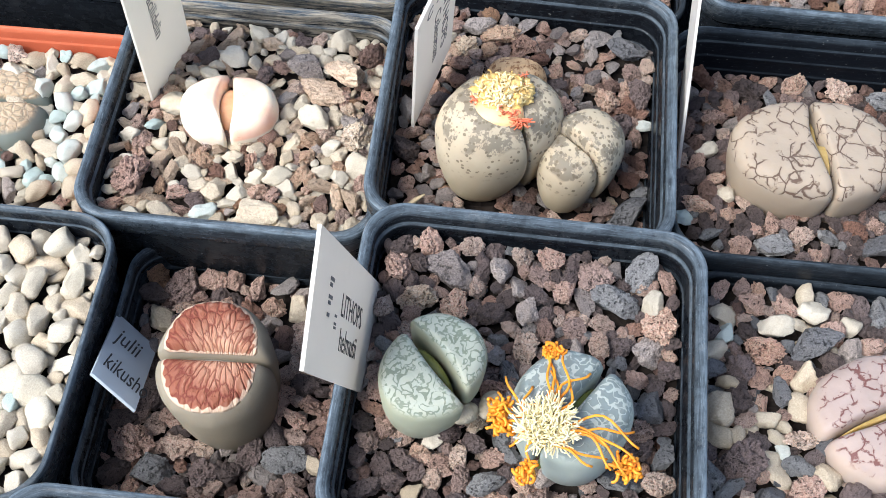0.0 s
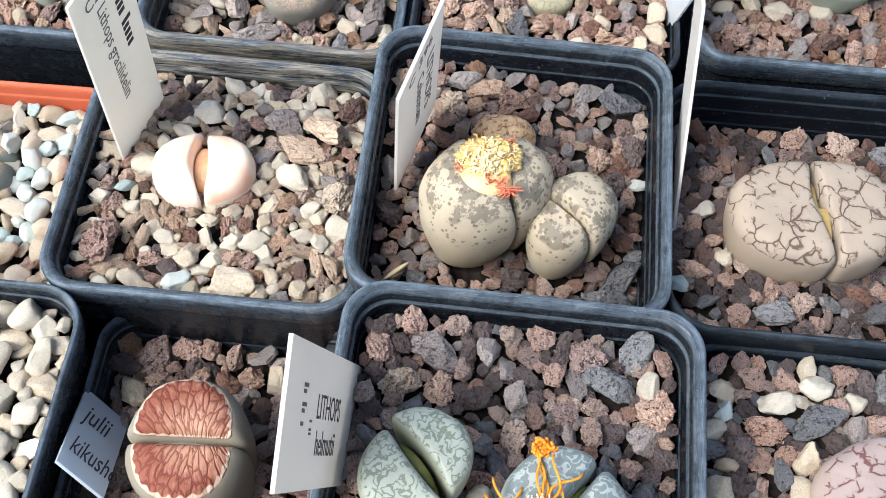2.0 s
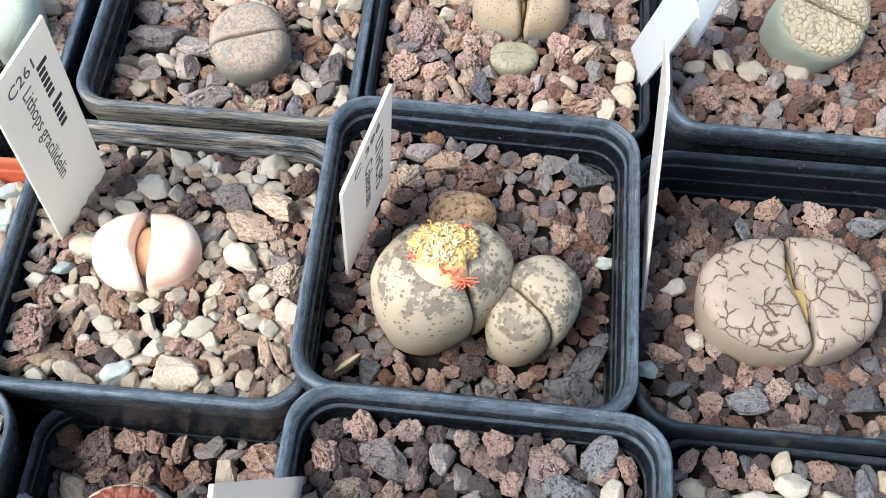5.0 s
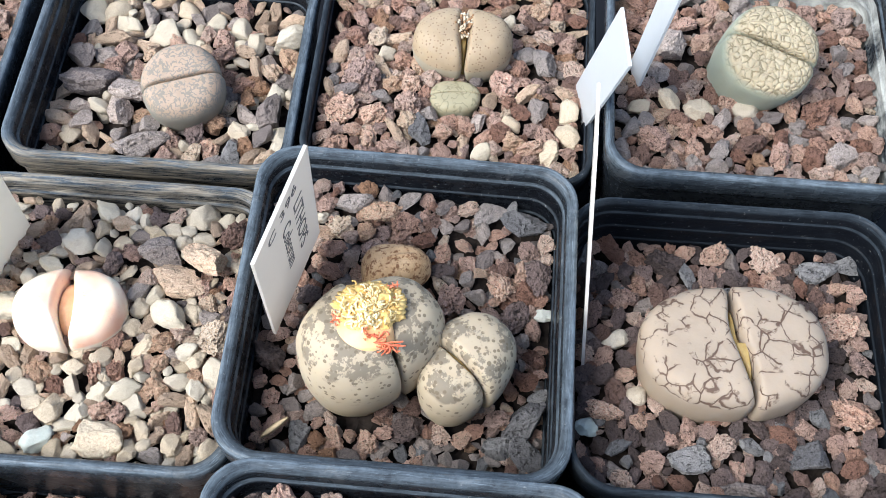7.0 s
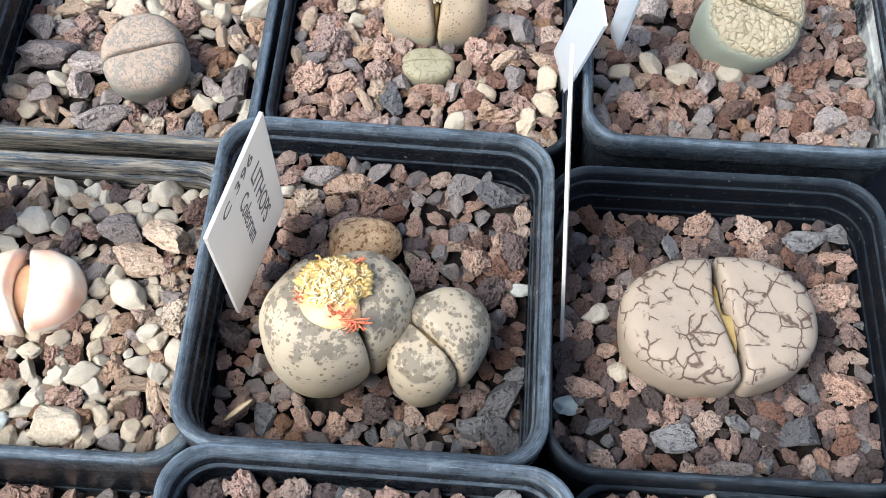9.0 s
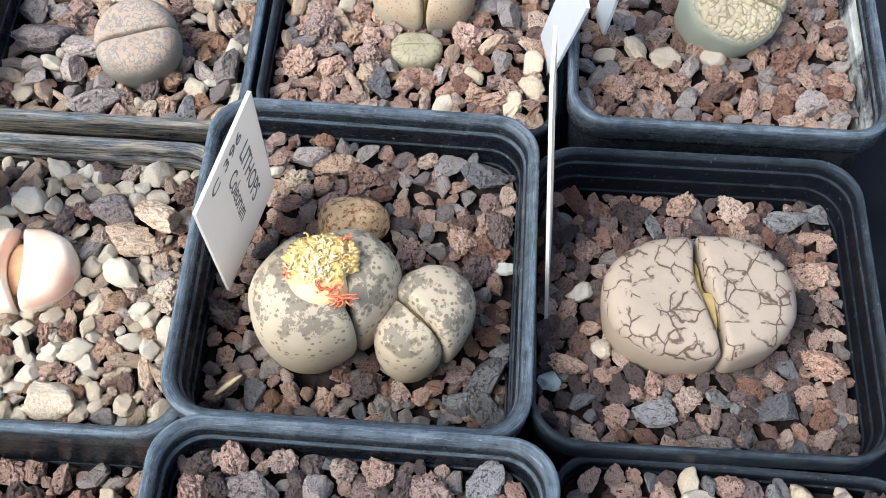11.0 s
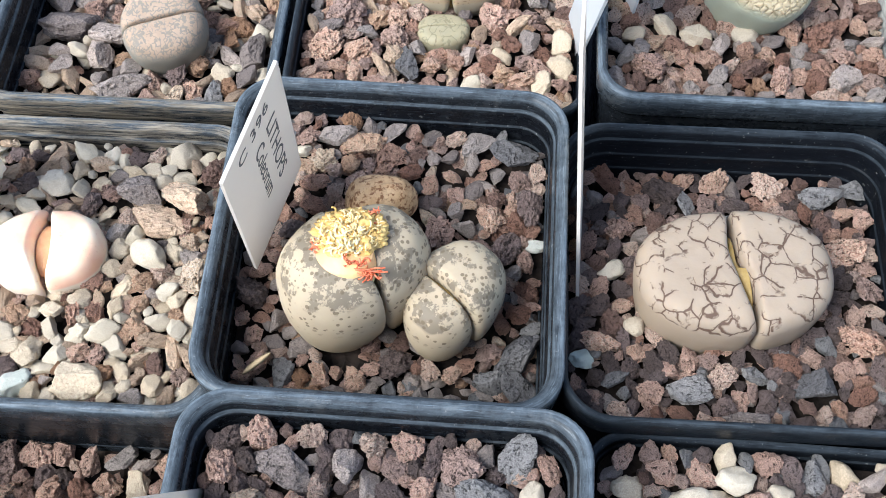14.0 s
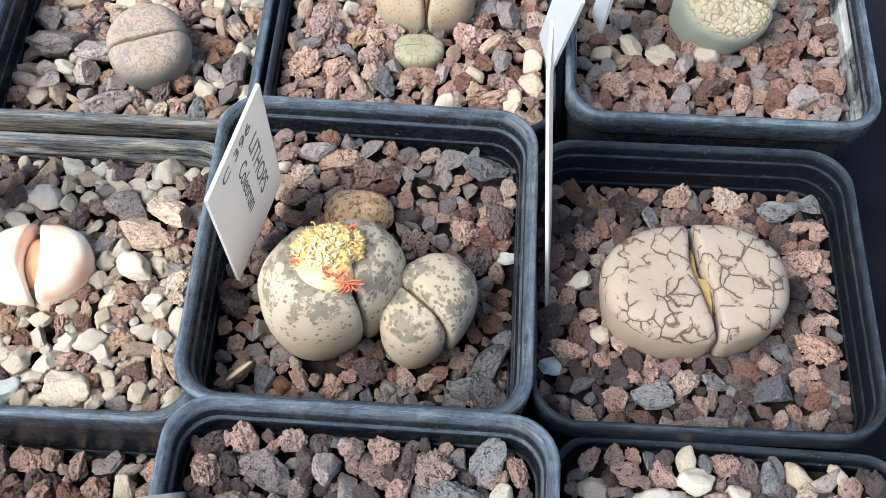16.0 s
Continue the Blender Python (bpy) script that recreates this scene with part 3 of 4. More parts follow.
def lobe(w, b, base, top, dome, mirror, yoff=0.0, gap=0.0, bow=0.0, taper=0.8, flat=0.55, tip=0.0, lean=(0.0, 0.0), seed=0, hub=0.47, p=9.0, e=2.3, cut=None):
    """One leaf of a living stone as a bmesh: sides that swell upwards and a domed face. 'face' grows from its margin inwards."""
    c, pts = outline(w, b, bow, p=p, e=e, cut=cut)
    rings, face = [], []
    shoulder = top - dome
    for i in range(9):
        u = i / 8
        s = taper + (1 - taper) * math.sin(u * math.pi / 2) ** 0.8
        rings.append((s, base + (shoulder - base) * u))
        face.append(0.0)
    for i in range(1, 17):
        a = math.pi / 2 * i / 16
        s = max(math.cos(a) ** flat, 0.015) if i < 16 else 0.015
        rings.append((s, shoulder + dome * math.sin(a)))
        face.append(i / 16)
    out = []
    for s, z in rings:
        row = []
        for x, y in pts:
            u = (z - base) / (top - base)
            h = c if z <= shoulder else hub * w
            px, py = (c + (x - c) * s if z <= shoulder else h + (x - h) * s), y * s
            bump = 0.00022 * noise.noise((px * 160 + seed * 7.3, py * 160, z * 160)) + 0.00010 * noise.noise((px * 420, py * 420 + seed, z * 300))
            qx = (px + gap + bump * (1 if x > c else 0.3)) * (-1 if mirror else 1)
            row.append((qx + lean[0] * u, py + yoff + bump + lean[1] * u, z + bump + tip * (px - c) * u))
        out.append(row[::-1] if mirror else row)
    bm = loft(out, close_last=True, layers={"face": face, "inset": [0.0] * 9 + [1 - s for s, _ in rings[9:]], "up": [i / 8 for i in range(9)] + [1.0] * 16, "disc": [-1.0] * 25})
    disc = bm.verts.layers.float["disc"]
    for v in bm.verts:      # a half-round field set in from the ends of the lobe
        if v.co.z > shoulder - 0.001:
            k = (v.co.z - base) / (top - base)
            fx, fy = ((v.co.x - lean[0] * k) * (-1 if mirror else 1) - gap) / w, (v.co.y - yoff - lean[1] * k) / b
            v[disc] = min(1 - (max(0.0, fx - 0.12) / 0.80) ** 2.2 - (abs(fy) / 0.80) ** 2.2, (fx - 0.03) / 0.10)
    return bm


FOOT = []     # plan circles that stones keep clear of


def living_stone(x, y, turn, base, left, right, skin_mat, cleft, label, cleft_w=0.0012, cleft_top=0.003, lean=(0, 0), tilt=(0, 0), swerve=None):
    """Two lobes and the cleft between them, which may swerve along its length. left, right: width, half length, top, dome, and options."""
    ob = thing("living_stone_plant", label, "succulent", pose(x, y, base - 0.002, *tilt, turn), "living stones")
    tops = []
    for side, mirror in ((left, True), (right, False)):
        w, b, top, dome, opt = side
        if swerve:
            opt = dict(opt, cut=(lambda v: -swerve(v)) if mirror else swerve)
        part("lobe", lobe(w, b, 0.0, top - base + 0.002, dome, mirror, lean=lean, seed=x * 977 + mirror, **opt), skin_mat, ob)
        tops.append(top)
        for k in (-0.5, 0.0, 0.5):
            px = (0.5 * w + opt.get("gap", 0)) * (-1 if mirror else 1)
            ca, sa = math.cos(radians(turn)), math.sin(radians(turn))
            py = opt.get("yoff", 0) + k * b
            FOOT.append((x + ca * px - sa * py, y + sa * px + ca * py, 0.26 * max(w, 0.8 * b)))
    b = min(left[1], right[1]) * 0.78
    yo = (left[4].get("yoff", 0) + right[4].get("yoff", 0)) / 2
    h = min(tops) - base + 0.002 - cleft_top
    rings = []
    for i in range(9):
        a = math.pi / 2 * i / 8
        rings.append([(cleft_w * math.cos(t) * (1 - 0.55 * i / 8) + lean[0] * 0.9 + (swerve(math.sin(t) * 0.78) if swerve else 0.0), yo + b * math.sin(t) * max(math.cos(a) ** 0.4, 0.02) + lean[1] * 0.9, h * (0.25 + 0.75 * math.sin(a)))
                      for t in (2 * math.pi * k / 24 for k in range(24))])
    part("cleft", loft(rings, close_last=True), cleft, ob)
    return ob


living_stone(-0.0050, -0.0085, 29.4, 0.050,
                    (0.0127, 0.0096, 0.0708, 0.0095, dict(hub=0.20, yoff=0.0004, gap=0.0, bow=0.0003, flat=0.55, taper=0.6, e=2.2, p=18.0)),
                    (0.0120, 0.0088, 0.0694, 0.0088, dict(hub=0.20, yoff=0.0000, gap=0.0, bow=0.0005, flat=0.55, taper=0.6, e=2.2, p=18.0)),
                    SKIN_SPOT, CLEFT_GREEN, "cream living stone with grey spots and a withered yellow flower", 0.0007, 0.0022)
living_stone(0.0086, -0.0132, 42.0, 0.050,
             (0.0074, 0.0061, 0.0632, 0.0058, dict(hub=0.16, gap=0.0, flat=0.52, taper=0.6, e=2.15)),
             (0.0110, 0.0073, 0.0650, 0.0072, dict(hub=0.14, gap=0.0, flat=0.52, taper=0.6, yoff=0.0004, e=2.2)),
             SKIN_SPOT, CLEFT_TAN, "smaller cream living stone with grey spots and uneven lobes", 0.0004, 0.0012)
living_stone(0.0553, -0.0083, -1.5, 0.043,
             (0.0160, 0.0114, 0.0582, 0.0040, dict(hub=0.24, gap=0.0, bow=0.0002, flat=0.30, taper=0.72, p=16.0)),
             (0.0158, 0.0114, 0.0580, 0.0040, dict(hub=0.24, gap=0.0, bow=0.0012, flat=0.30, taper=0.72, p=16.0)),
             SKIN_CRACK, CLEFT_TAN, "broad pink-beige living stone with fine brown crack lines", 0.0010, 0.0016,
             swerve=lambda v: 0.0014 * max(0.0, 0.35 - v) ** 1.4 - 0.0006 * math.exp(-((v - 0.3) / 0.4) ** 2))
living_stone(-0.0543, -0.0496, 87.0, 0.028,
             (0.0112, 0.0104, 0.0500, 0.0062, dict(hub=0.38, gap=0.0, flat=0.42, taper=0.58, tip=-0.08, p=14.0, e=2.1)),
             (0.0118, 0.0102, 0.0518, 0.0062, dict(hub=0.38, gap=0.0, flat=0.42, taper=0.64, tip=-0.05, p=14.0, e=2.1)),
             SKIN_VEIN, CLEFT_GREY, "taupe living stone with red-brown veined flat faces", 0.0005, 0.0022, lean=(0, 0.0024))
living_stone(-0.0180, -0.0628, 36.9, 0.062,
             (0.0090, 0.0074, 0.0788, 0.0034, dict(hub=0.42, gap=0.0002, bow=0.0005, flat=0.34, taper=0.62, p=14.0, e=2.05, tip=-0.08)),
             (0.0079, 0.0071, 0.0790, 0.0034, dict(hub=0.42, gap=0.0007, bow=0.0010, flat=0.34, taper=0.62, p=14.0, yoff=0.001, e=2.05, tip=-0.06)),
             SKIN_GREEN, CLEFT_OLIVE, "grey-green mottled living stone with an open green cleft", 0.0017, 0.0030, tilt=(6, -4))
living_stone(0.0022, -0.0706, -42.0, 0.062,
                        (0.0087, 0.0087, 0.0780, 0.0046, dict(hub=0.38, gap=0.0004, flat=0.36, taper=0.6, p=12.0, e=2.05)),
                        (0.0084, 0.0087, 0.0776, 0.0046, dict(hub=0.38, gap=0.0004, flat=0.36, taper=0.6, p=12.0, e=2.05)),
                        SKIN_BLUE, CLEFT_GREEN, "blue-grey living stone under a spent yellow flower with orange petals", 0.0012, 0.003)
living_stone(-0.0580, 0.0055, 2.0, 0.0455,
             (0.0098, 0.0076, 0.0530, 0.0046, dict(hub=0.4, gap=0.0, flat=0.38, taper=0.85, bow=0.0019, p=16.0)),
             (0.0096, 0.0074, 0.0525, 0.0046, dict(hub=0.4, gap=0.0, flat=0.38, taper=0.85, bow=0.0006, p=16.0)),
             SKIN_BLUSH, CLEFT_PEACH, "pale peach living stone splitting open around new leaves", 0.0030, 0.0022)
living_stone(-0.0434, 0.0612, 103.5, 0.0365,
             (0.0082, 0.0084, 0.0486, 0.0044, dict(hub=0.14, gap=0.0, flat=0.40, taper=0.5, p=18.0)),
             (0.0088, 0.0082, 0.0486, 0.0044, dict(hub=0.14, gap=0.0, flat=0.40, taper=0.5, p=18.0)),
             SKIN_GRAIN, CLEFT_GREY, "grey living stone with fine tan grain on top", 0.0003, 0.0012, tilt=(-3, -13))
living_stone(0.0136, 0.0645, -4.0, 0.045,
                     (0.0102, 0.0076, 0.0545, 0.0055, dict(hub=0.3, gap=0.0001, flat=0.5, taper=0.68, bow=0.0002, p=14.0)),
                     (0.0100, 0.0076, 0.0543, 0.0055, dict(hub=0.3, gap=0.0001, flat=0.5, taper=0.68, bow=0.0006, p=14.0)),
                     SKIN_SAND, CLEFT_TAN, "sandy dotted living stone with a dried flower in its cleft", 0.0010, 0.0026)
living_stone(0.0114, 0.0536, 90.0, 0.044,
             (0.0042, 0.0052, 0.0474, 0.0016, dict(hub=0.1, flat=0.36, p=16.0)), (0.0035, 0.0052, 0.0473, 0.0016, dict(hub=0.1, flat=0.36, p=16.0)),
             SKIN_OLIVE, CLEFT_GREY, "small flat olive living stone beside a larger sandy one", 0.0002, 0.0008)
living_stone(0.0698, 0.0570, 65.0, 0.047,
             (0.0090, 0.0092, 0.0655, 0.0042, dict(hub=0.18, gap=0.0, flat=0.42, taper=0.74, tip=-0.06, p=16.0)),
             (0.0088, 0.0090, 0.0665, 0.0042, dict(hub=0.18, gap=0.0, flat=0.42, taper=0.74, p=16.0)),
             SKIN_ISLAND, CLEFT_GREEN, "tall pale green living stone with cream islands on top", 0.0004, 0.0016, tilt=(13, -18))
living_stone(-0.1080, 0.0160, 90.0, 0.0265,
             (0.0098, 0.0092, 0.0392, 0.0052, dict(hub=0.2, gap=0.0002, flat=0.5, taper=0.9)), (0.0100, 0.0092, 0.0395, 0.0052, dict(hub=0.2, gap=0.0002, flat=0.5, taper=0.9)),
             SKIN_TANISLAND, CLEFT_GREY, "grey-green living stone with tan islands in an orange pot", 0.0005, 0.0015)
living_stone(0.0570, -0.0636, 110.5, 0.049,
             (0.0110, 0.0120, 0.0584, 0.0046, dict(hub=0.28, gap=0.0002, bow=0.0004, flat=0.38, taper=0.80, p=16.0)),
             (0.0110, 0.0120, 0.0582, 0.0046, dict(hub=0.28, gap=0.0002, bow=0.0006, flat=0.38, taper=0.80, p=16.0)),
             SKIN_PINK, CLEFT_TAN, "pink living stone with branching dark red lines", 0.0008, 0.0016)
living_stone(-0.0960, 0.0645, 4.0, 0.0400,
             (0.0095, 0.0092, 0.0520, 0.0060, dict(gap=0.0003, flat=0.6, taper=0.88)), (0.0095, 0.0092, 0.0520, 0.0060, dict(gap=0.0003, flat=0.6, taper=0.88)),
             SKIN_PALE, CLEFT_GREEN, "plain pale green living stone behind the cream label", 0.0008, 0.002)


# ---- flowers and dry leaves ----
def tube(points, radius, sides=6, tip=0.5):
    """A thin bent strand as a bmesh."""
    pts = [Vector(p) for p in points]
    rings = []
    for i, p in enumerate(pts):
        d = (pts[min(i + 1, len(pts) - 1)] - pts[max(i - 1, 0)]).normalized()
        u = d.cross(Vector((0.3, 0.2, 1))).normalized()
        v = d.cross(u)
        r = radius * (1 - (1 - tip) * i / (len(pts) - 1))
        rings.append([p + r * (math.cos(t) * u + math.sin(t) * v) for t in (2 * math.pi * k / sides for k in range(sides))])
    return loft(rings, True, True)


def join(target, extra):
    me = bpy.data.meshes.new("tmp")
    extra.to_mesh(me)
    extra.free()
    target.from_mesh(me)
    bpy.data.meshes.remove(me)


def tuft(centre, spread, count, length, radius, rng, up=0.6):
    """Many curled filaments about a point."""
    bm = bmesh.new()
    for _ in range(count):
        t, k = rng.uniform(0, 2 * math.pi), rng.random() ** 0.5
        root = Vector(centre) + Vector((math.cos(t), math.sin(t), 0)) * spread * k * 0.55
        way = Vector((math.cos(t) * k, math.sin(t) * k, up + 0.5 * rng.random())).normalized()
        pts, p = [], root.copy()
        curl = Vector((rng.uniform(-1, 1), rng.uniform(-1, 1), rng.uniform(-0.6, 0.3)))
        for s in range(5):
            pts.append(p.copy())
            p += way * length * rng.uniform(0.7, 1.2) / 4
            way = (way + 0.35 * curl).normalized()
        join(bm, tube(pts, radius, 5, 0.8))
    return bm


def crumple(centre, size, count, length, radius, rng):
    """A heap of short curled strands lying every way."""
    bm = bmesh.new()
    for _ in range(count):
        d = Vector((rng.gauss(0, 1), rng.gauss(0, 1), rng.gauss(0, 1))).normalized() * rng.random() ** 0.4
        p = Vector(centre) + Vector((d.x * size[0], d.y * size[1], d.z * size[2]))
        way = Vector((rng.gauss(0, 1), rng.gauss(0, 1), rng.gauss(0, 0.6))).normalized()
        curl = Vector((rng.gauss(0, 1), rng.gauss(0, 1), rng.gauss(0, 1))).normalized()
        pts = []
        for s in range(6):
            pts.append(p.copy())
            p += way * length / 5
            way = (way + 0.75 * curl.cross(way)).normalized()
        join(bm, tube(pts, radius, 5, 0.8))
    return bm


rng = random.Random(5)
# spent flower between the lobes of the spotted plant
flower = thing("spent_flower", "withered yellow flower with coral petal strings on a spotted plant", "flower", Matrix.Translation((-0.0056, -0.0092, 0.0656)))
rings = []
for i in range(14):
    u = i / 13
    r = 0.0007 + 0.0031 * math.sin(min(1.0, max(0.0, u - 0.22) * 1.45) * math.pi / 2) ** 0.8
    rings.append([(r * math.cos(t) * 1.1 + 0.0036 * (1 - u) ** 1.3 - 0.0008, r * math.sin(t) - 0.0042 * (1 - u) ** 1.1 - 0.0014, 0.0074 * u ** 0.8 - 0.0022) for t in (2 * math.pi * k / 24 for k in range(24))])
part("ovary", loft(rings, True, True), OVARY, flower, "cream-yellow swollen base, green below")
bm = bmesh.new()
bmesh.ops.create_icosphere(bm, subdivisions=5, radius=1.0)
for v in bm.verts:
    q = v.co.copy()
    k = 1 + 0.34 * noise.noise(q * 2.3) + 0.30 * (1 - 2 * abs(noise.noise(q * 5.0 + Vector((3, 1, 7))))) + 0.20 * (1 - 2 * abs(noise.noise(q * 11.0)))
    v.co = Vector((q.x * 0.0040 * k, 0.0018 + q.y * 0.0032 * k, 0.0046 + q.z * 0.0016 * k))
part("crumpled_petals", bm, ANTHER, flower, "crumpled golden mass of dry petals")
part("stamen_tuft", crumple((-0.0002, 0.0018, 0.0050), (0.0048, 0.0039, 0.0022), 520, 0.0019, 0.00017, rng), STAMEN_GOLD, flower, "curled dry yellow stamens")
part("stamen_tuft", crumple((-0.0006, 0.0006, 0.0056), (0.0036, 0.0028, 0.0016), 160, 0.0016, 0.00020, rng), STAMEN, flower, "pale curled stamens")
part("anther_tuft", crumple((0.0, 0.0020, 0.0052), (0.0045, 0.0037, 0.0020), 110, 0.0015, 0.00020, rng), ANTHER, flower, "golden anthers")
for ax, ay, az, sx, sy, n in ((-0.0048, 0.0000, 0.0044, 0.0007, 0.0016, 26), (0.0004, -0.0036, 0.0052, 0.0018, 0.0005, 12), (0.0026, -0.0050, 0.0046, 0.0010, 0.0005, 12), (0.0034, 0.0046, 0.0052, 0.0006, 0.0008, 12)):
    part("petal_tangle", crumple((ax, ay, az), (sx, sy, 0.0009), 2 * n, 0.0018, 0.00014, rng), PETAL_RED, flower, "coral shrivelled petals")
for k in range(3):
    pts, p, w = [], Vector((0.0008 + 0.0004 * k, -0.0046, 0.0050 + 0.0003 * rng.random())), radians(-6 + rng.uniform(-8, 8))
    for _ in range(9):
        pts.append(p.copy())
        w += rng.uniform(-0.25, 0.25)
        p += Vector((math.cos(w), math.sin(w), rng.uniform(-0.12, 0.2))) * 0.0005
    part("petal", tube(pts, 0.00020, 6, 0.7), PETAL_RED, flower)

# spent flower on the blue-grey plant
flower = thing("spent_flower", "pale yellow stamens with orange withered petals draped over a plant", "flower", Matrix.Translation((-0.0026, -0.0755, 0.0780)))
part("stamen_tuft", tuft((0, 0, 0.0014), 0.0044, 230, 0.0034, 0.00013, rng, 0.35), STAMEN, flower, "pale yellow stamens")
part("stamen_tuft", crumple((0.0004, -0.0002, 0.0022), (0.0036, 0.0038, 0.0012), 260, 0.0020, 0.00013, rng), STAMEN, flower, "pale yellow stamens")
ends = [(0.0018, 0.0136, -0.001), (0.0005, 0.0125, 0.0), (-0.0050, 0.0085, 0.0), (-0.0068, 0.0055, 0.0), (0.0062, 0.0090, 0.001), (0.0130, -0.0026, 0.0015), (0.0120, -0.0052, 0.001),
        (0.0090, -0.0060, 0.0016), (0.0110, -0.0066, 0.001), (-0.0052, -0.0014, -0.001), (-0.0022, -0.0062, -0.0015), (-0.0064, 0.0030, -0.001), (0.0040, 0.0110, 0.001), (0.0125, 0.0000, 0.001)]
for ex, ey, ez in ends + [(0.6 * x + 0.001, 0.85 * y - 0.0006, z) for x, y, z in ends[:8]]:
    pts = []
    side, side2 = rng.uniform(-0.0022, 0.0022), rng.uniform(-0.0012, 0.0012)
    n = math.hypot(ex, ey)
    for s in range(13):
        u = s / 12
        arch = 0.0012 * math.sin(u * math.pi) + 0.0010 * (1 - u)
        wob = side * math.sin(u * math.pi) + side2 * math.sin(2.6 * u * math.pi)
        pts.append((ex * u - ey / n * wob, ey * u + ex / n * wob, ez * u + arch))
    part("petal", tube(pts, 0.00021, 6, 0.9), PETAL, flower)
for cx, cy, n, sp in ((-0.0062, 0.0035, 12, 0.0016), (-0.0030, -0.0062, 8, 0.0012), (0.0110, -0.0056, 12, 0.0016), (0.0022, 0.0128, 9, 0.0010), (-0.0058, 0.0010, 9, 0.0012)):
    part("petal_tangle", crumple((cx, cy, -0.0004), (sp, 0.8 * sp, 0.0007), 3 * n, 0.0021, 0.00030, rng), PETAL, flower, "crumpled orange petal ends")

# dried flower in the cleft of the sandy plant
flower = thing("dried_flower", "small dried white and brown flower stuck in a cleft", "flower", Matrix.Translation((0.0134, 0.0660, 0.0520)))
part("stamen_tuft", tuft((0, 0, 0), 0.0026, 40, 0.0026, 0.00035, rng), PAPER, flower)
part("anther_tuft", tuft((0, 0, 0.0004), 0.0024, 22, 0.0024, 0.00030, rng), HUSK, flower)

# husk of an old leaf behind the spotted plant
bm = lobe(0.0122, 0.0046, 0.0, 0.0070, 0.0058, False, flat=0.7, taper=0.85, seed=3, p=3.2)
for v in bm.verts:
    q = v.co * 300
    v.co.z += 0.00035 * (1 - 2 * abs(noise.noise(Vector((q.x * 0.7, q.y * 2.2, q.z))))) * (v.co.z > 0.002)
tagged(part("husk", bm, OLD_LEAF, m=pose(-0.0072, 0.0074, 0.0525, 0, 0, 8)), "rounded dry tan husk of an old living stone", "husk")
FOOT.append((0.0114, 0.0530, 0.0056))
FOOT.append((-0.0010, 0.0096, 0.0046))
FOOT.append((0.0020, 0.0090, 0.0040))


def flake(name, label, x, y, z, length, width, turn, material, rx=0, ry=0, curl=0.0006):
    """A thin curled dry leaf with real thickness."""
    rows = []
    for i in range(9):
        u = i / 8
        w = width * math.sin(math.pi * (0.08 + 0.84 * u)) ** 0.7
        zz = curl * math.sin(u * math.pi) + 0.0003 * noise.noise((u * 4, x * 300, 0))
        rows.append([(length * (u - 0.5), -w, zz + 0.00015), (length * (u - 0.5), 0, zz + 0.0004), (length * (u - 0.5), w, zz + 0.00015), (length * (u - 0.5), 0, zz - 0.0001)])
    return tagged(part(name, loft(rows, True, True), material, m=pose(x, y, z, rx, ry, turn)), label, "dry leaf")


flake("dry_leaf", "straw-coloured sliver of dry leaf on the gravel", -0.0215, -0.0195, 0.0530, 0.0054, 0.0005, 32, STRAW, 20, -15)
flake("dry_leaf", "papery white skin peeling beside the peach plant", -0.0685, 0.0058, 0.0500, 0.0062, 0.0026, 8, PAPER, 15, 10)
flake("dry_leaf", "fibrous tan scrap between two plants", -0.0094, -0.0665, 0.0665, 0.0062, 0.0018, 60, PAPER, 10, 20)
flake("dry_leaf", "papery collar under the green plant", -0.0135, -0.0690, 0.0690, 0.0050, 0.0016, 40, PAPER, 25, 20)


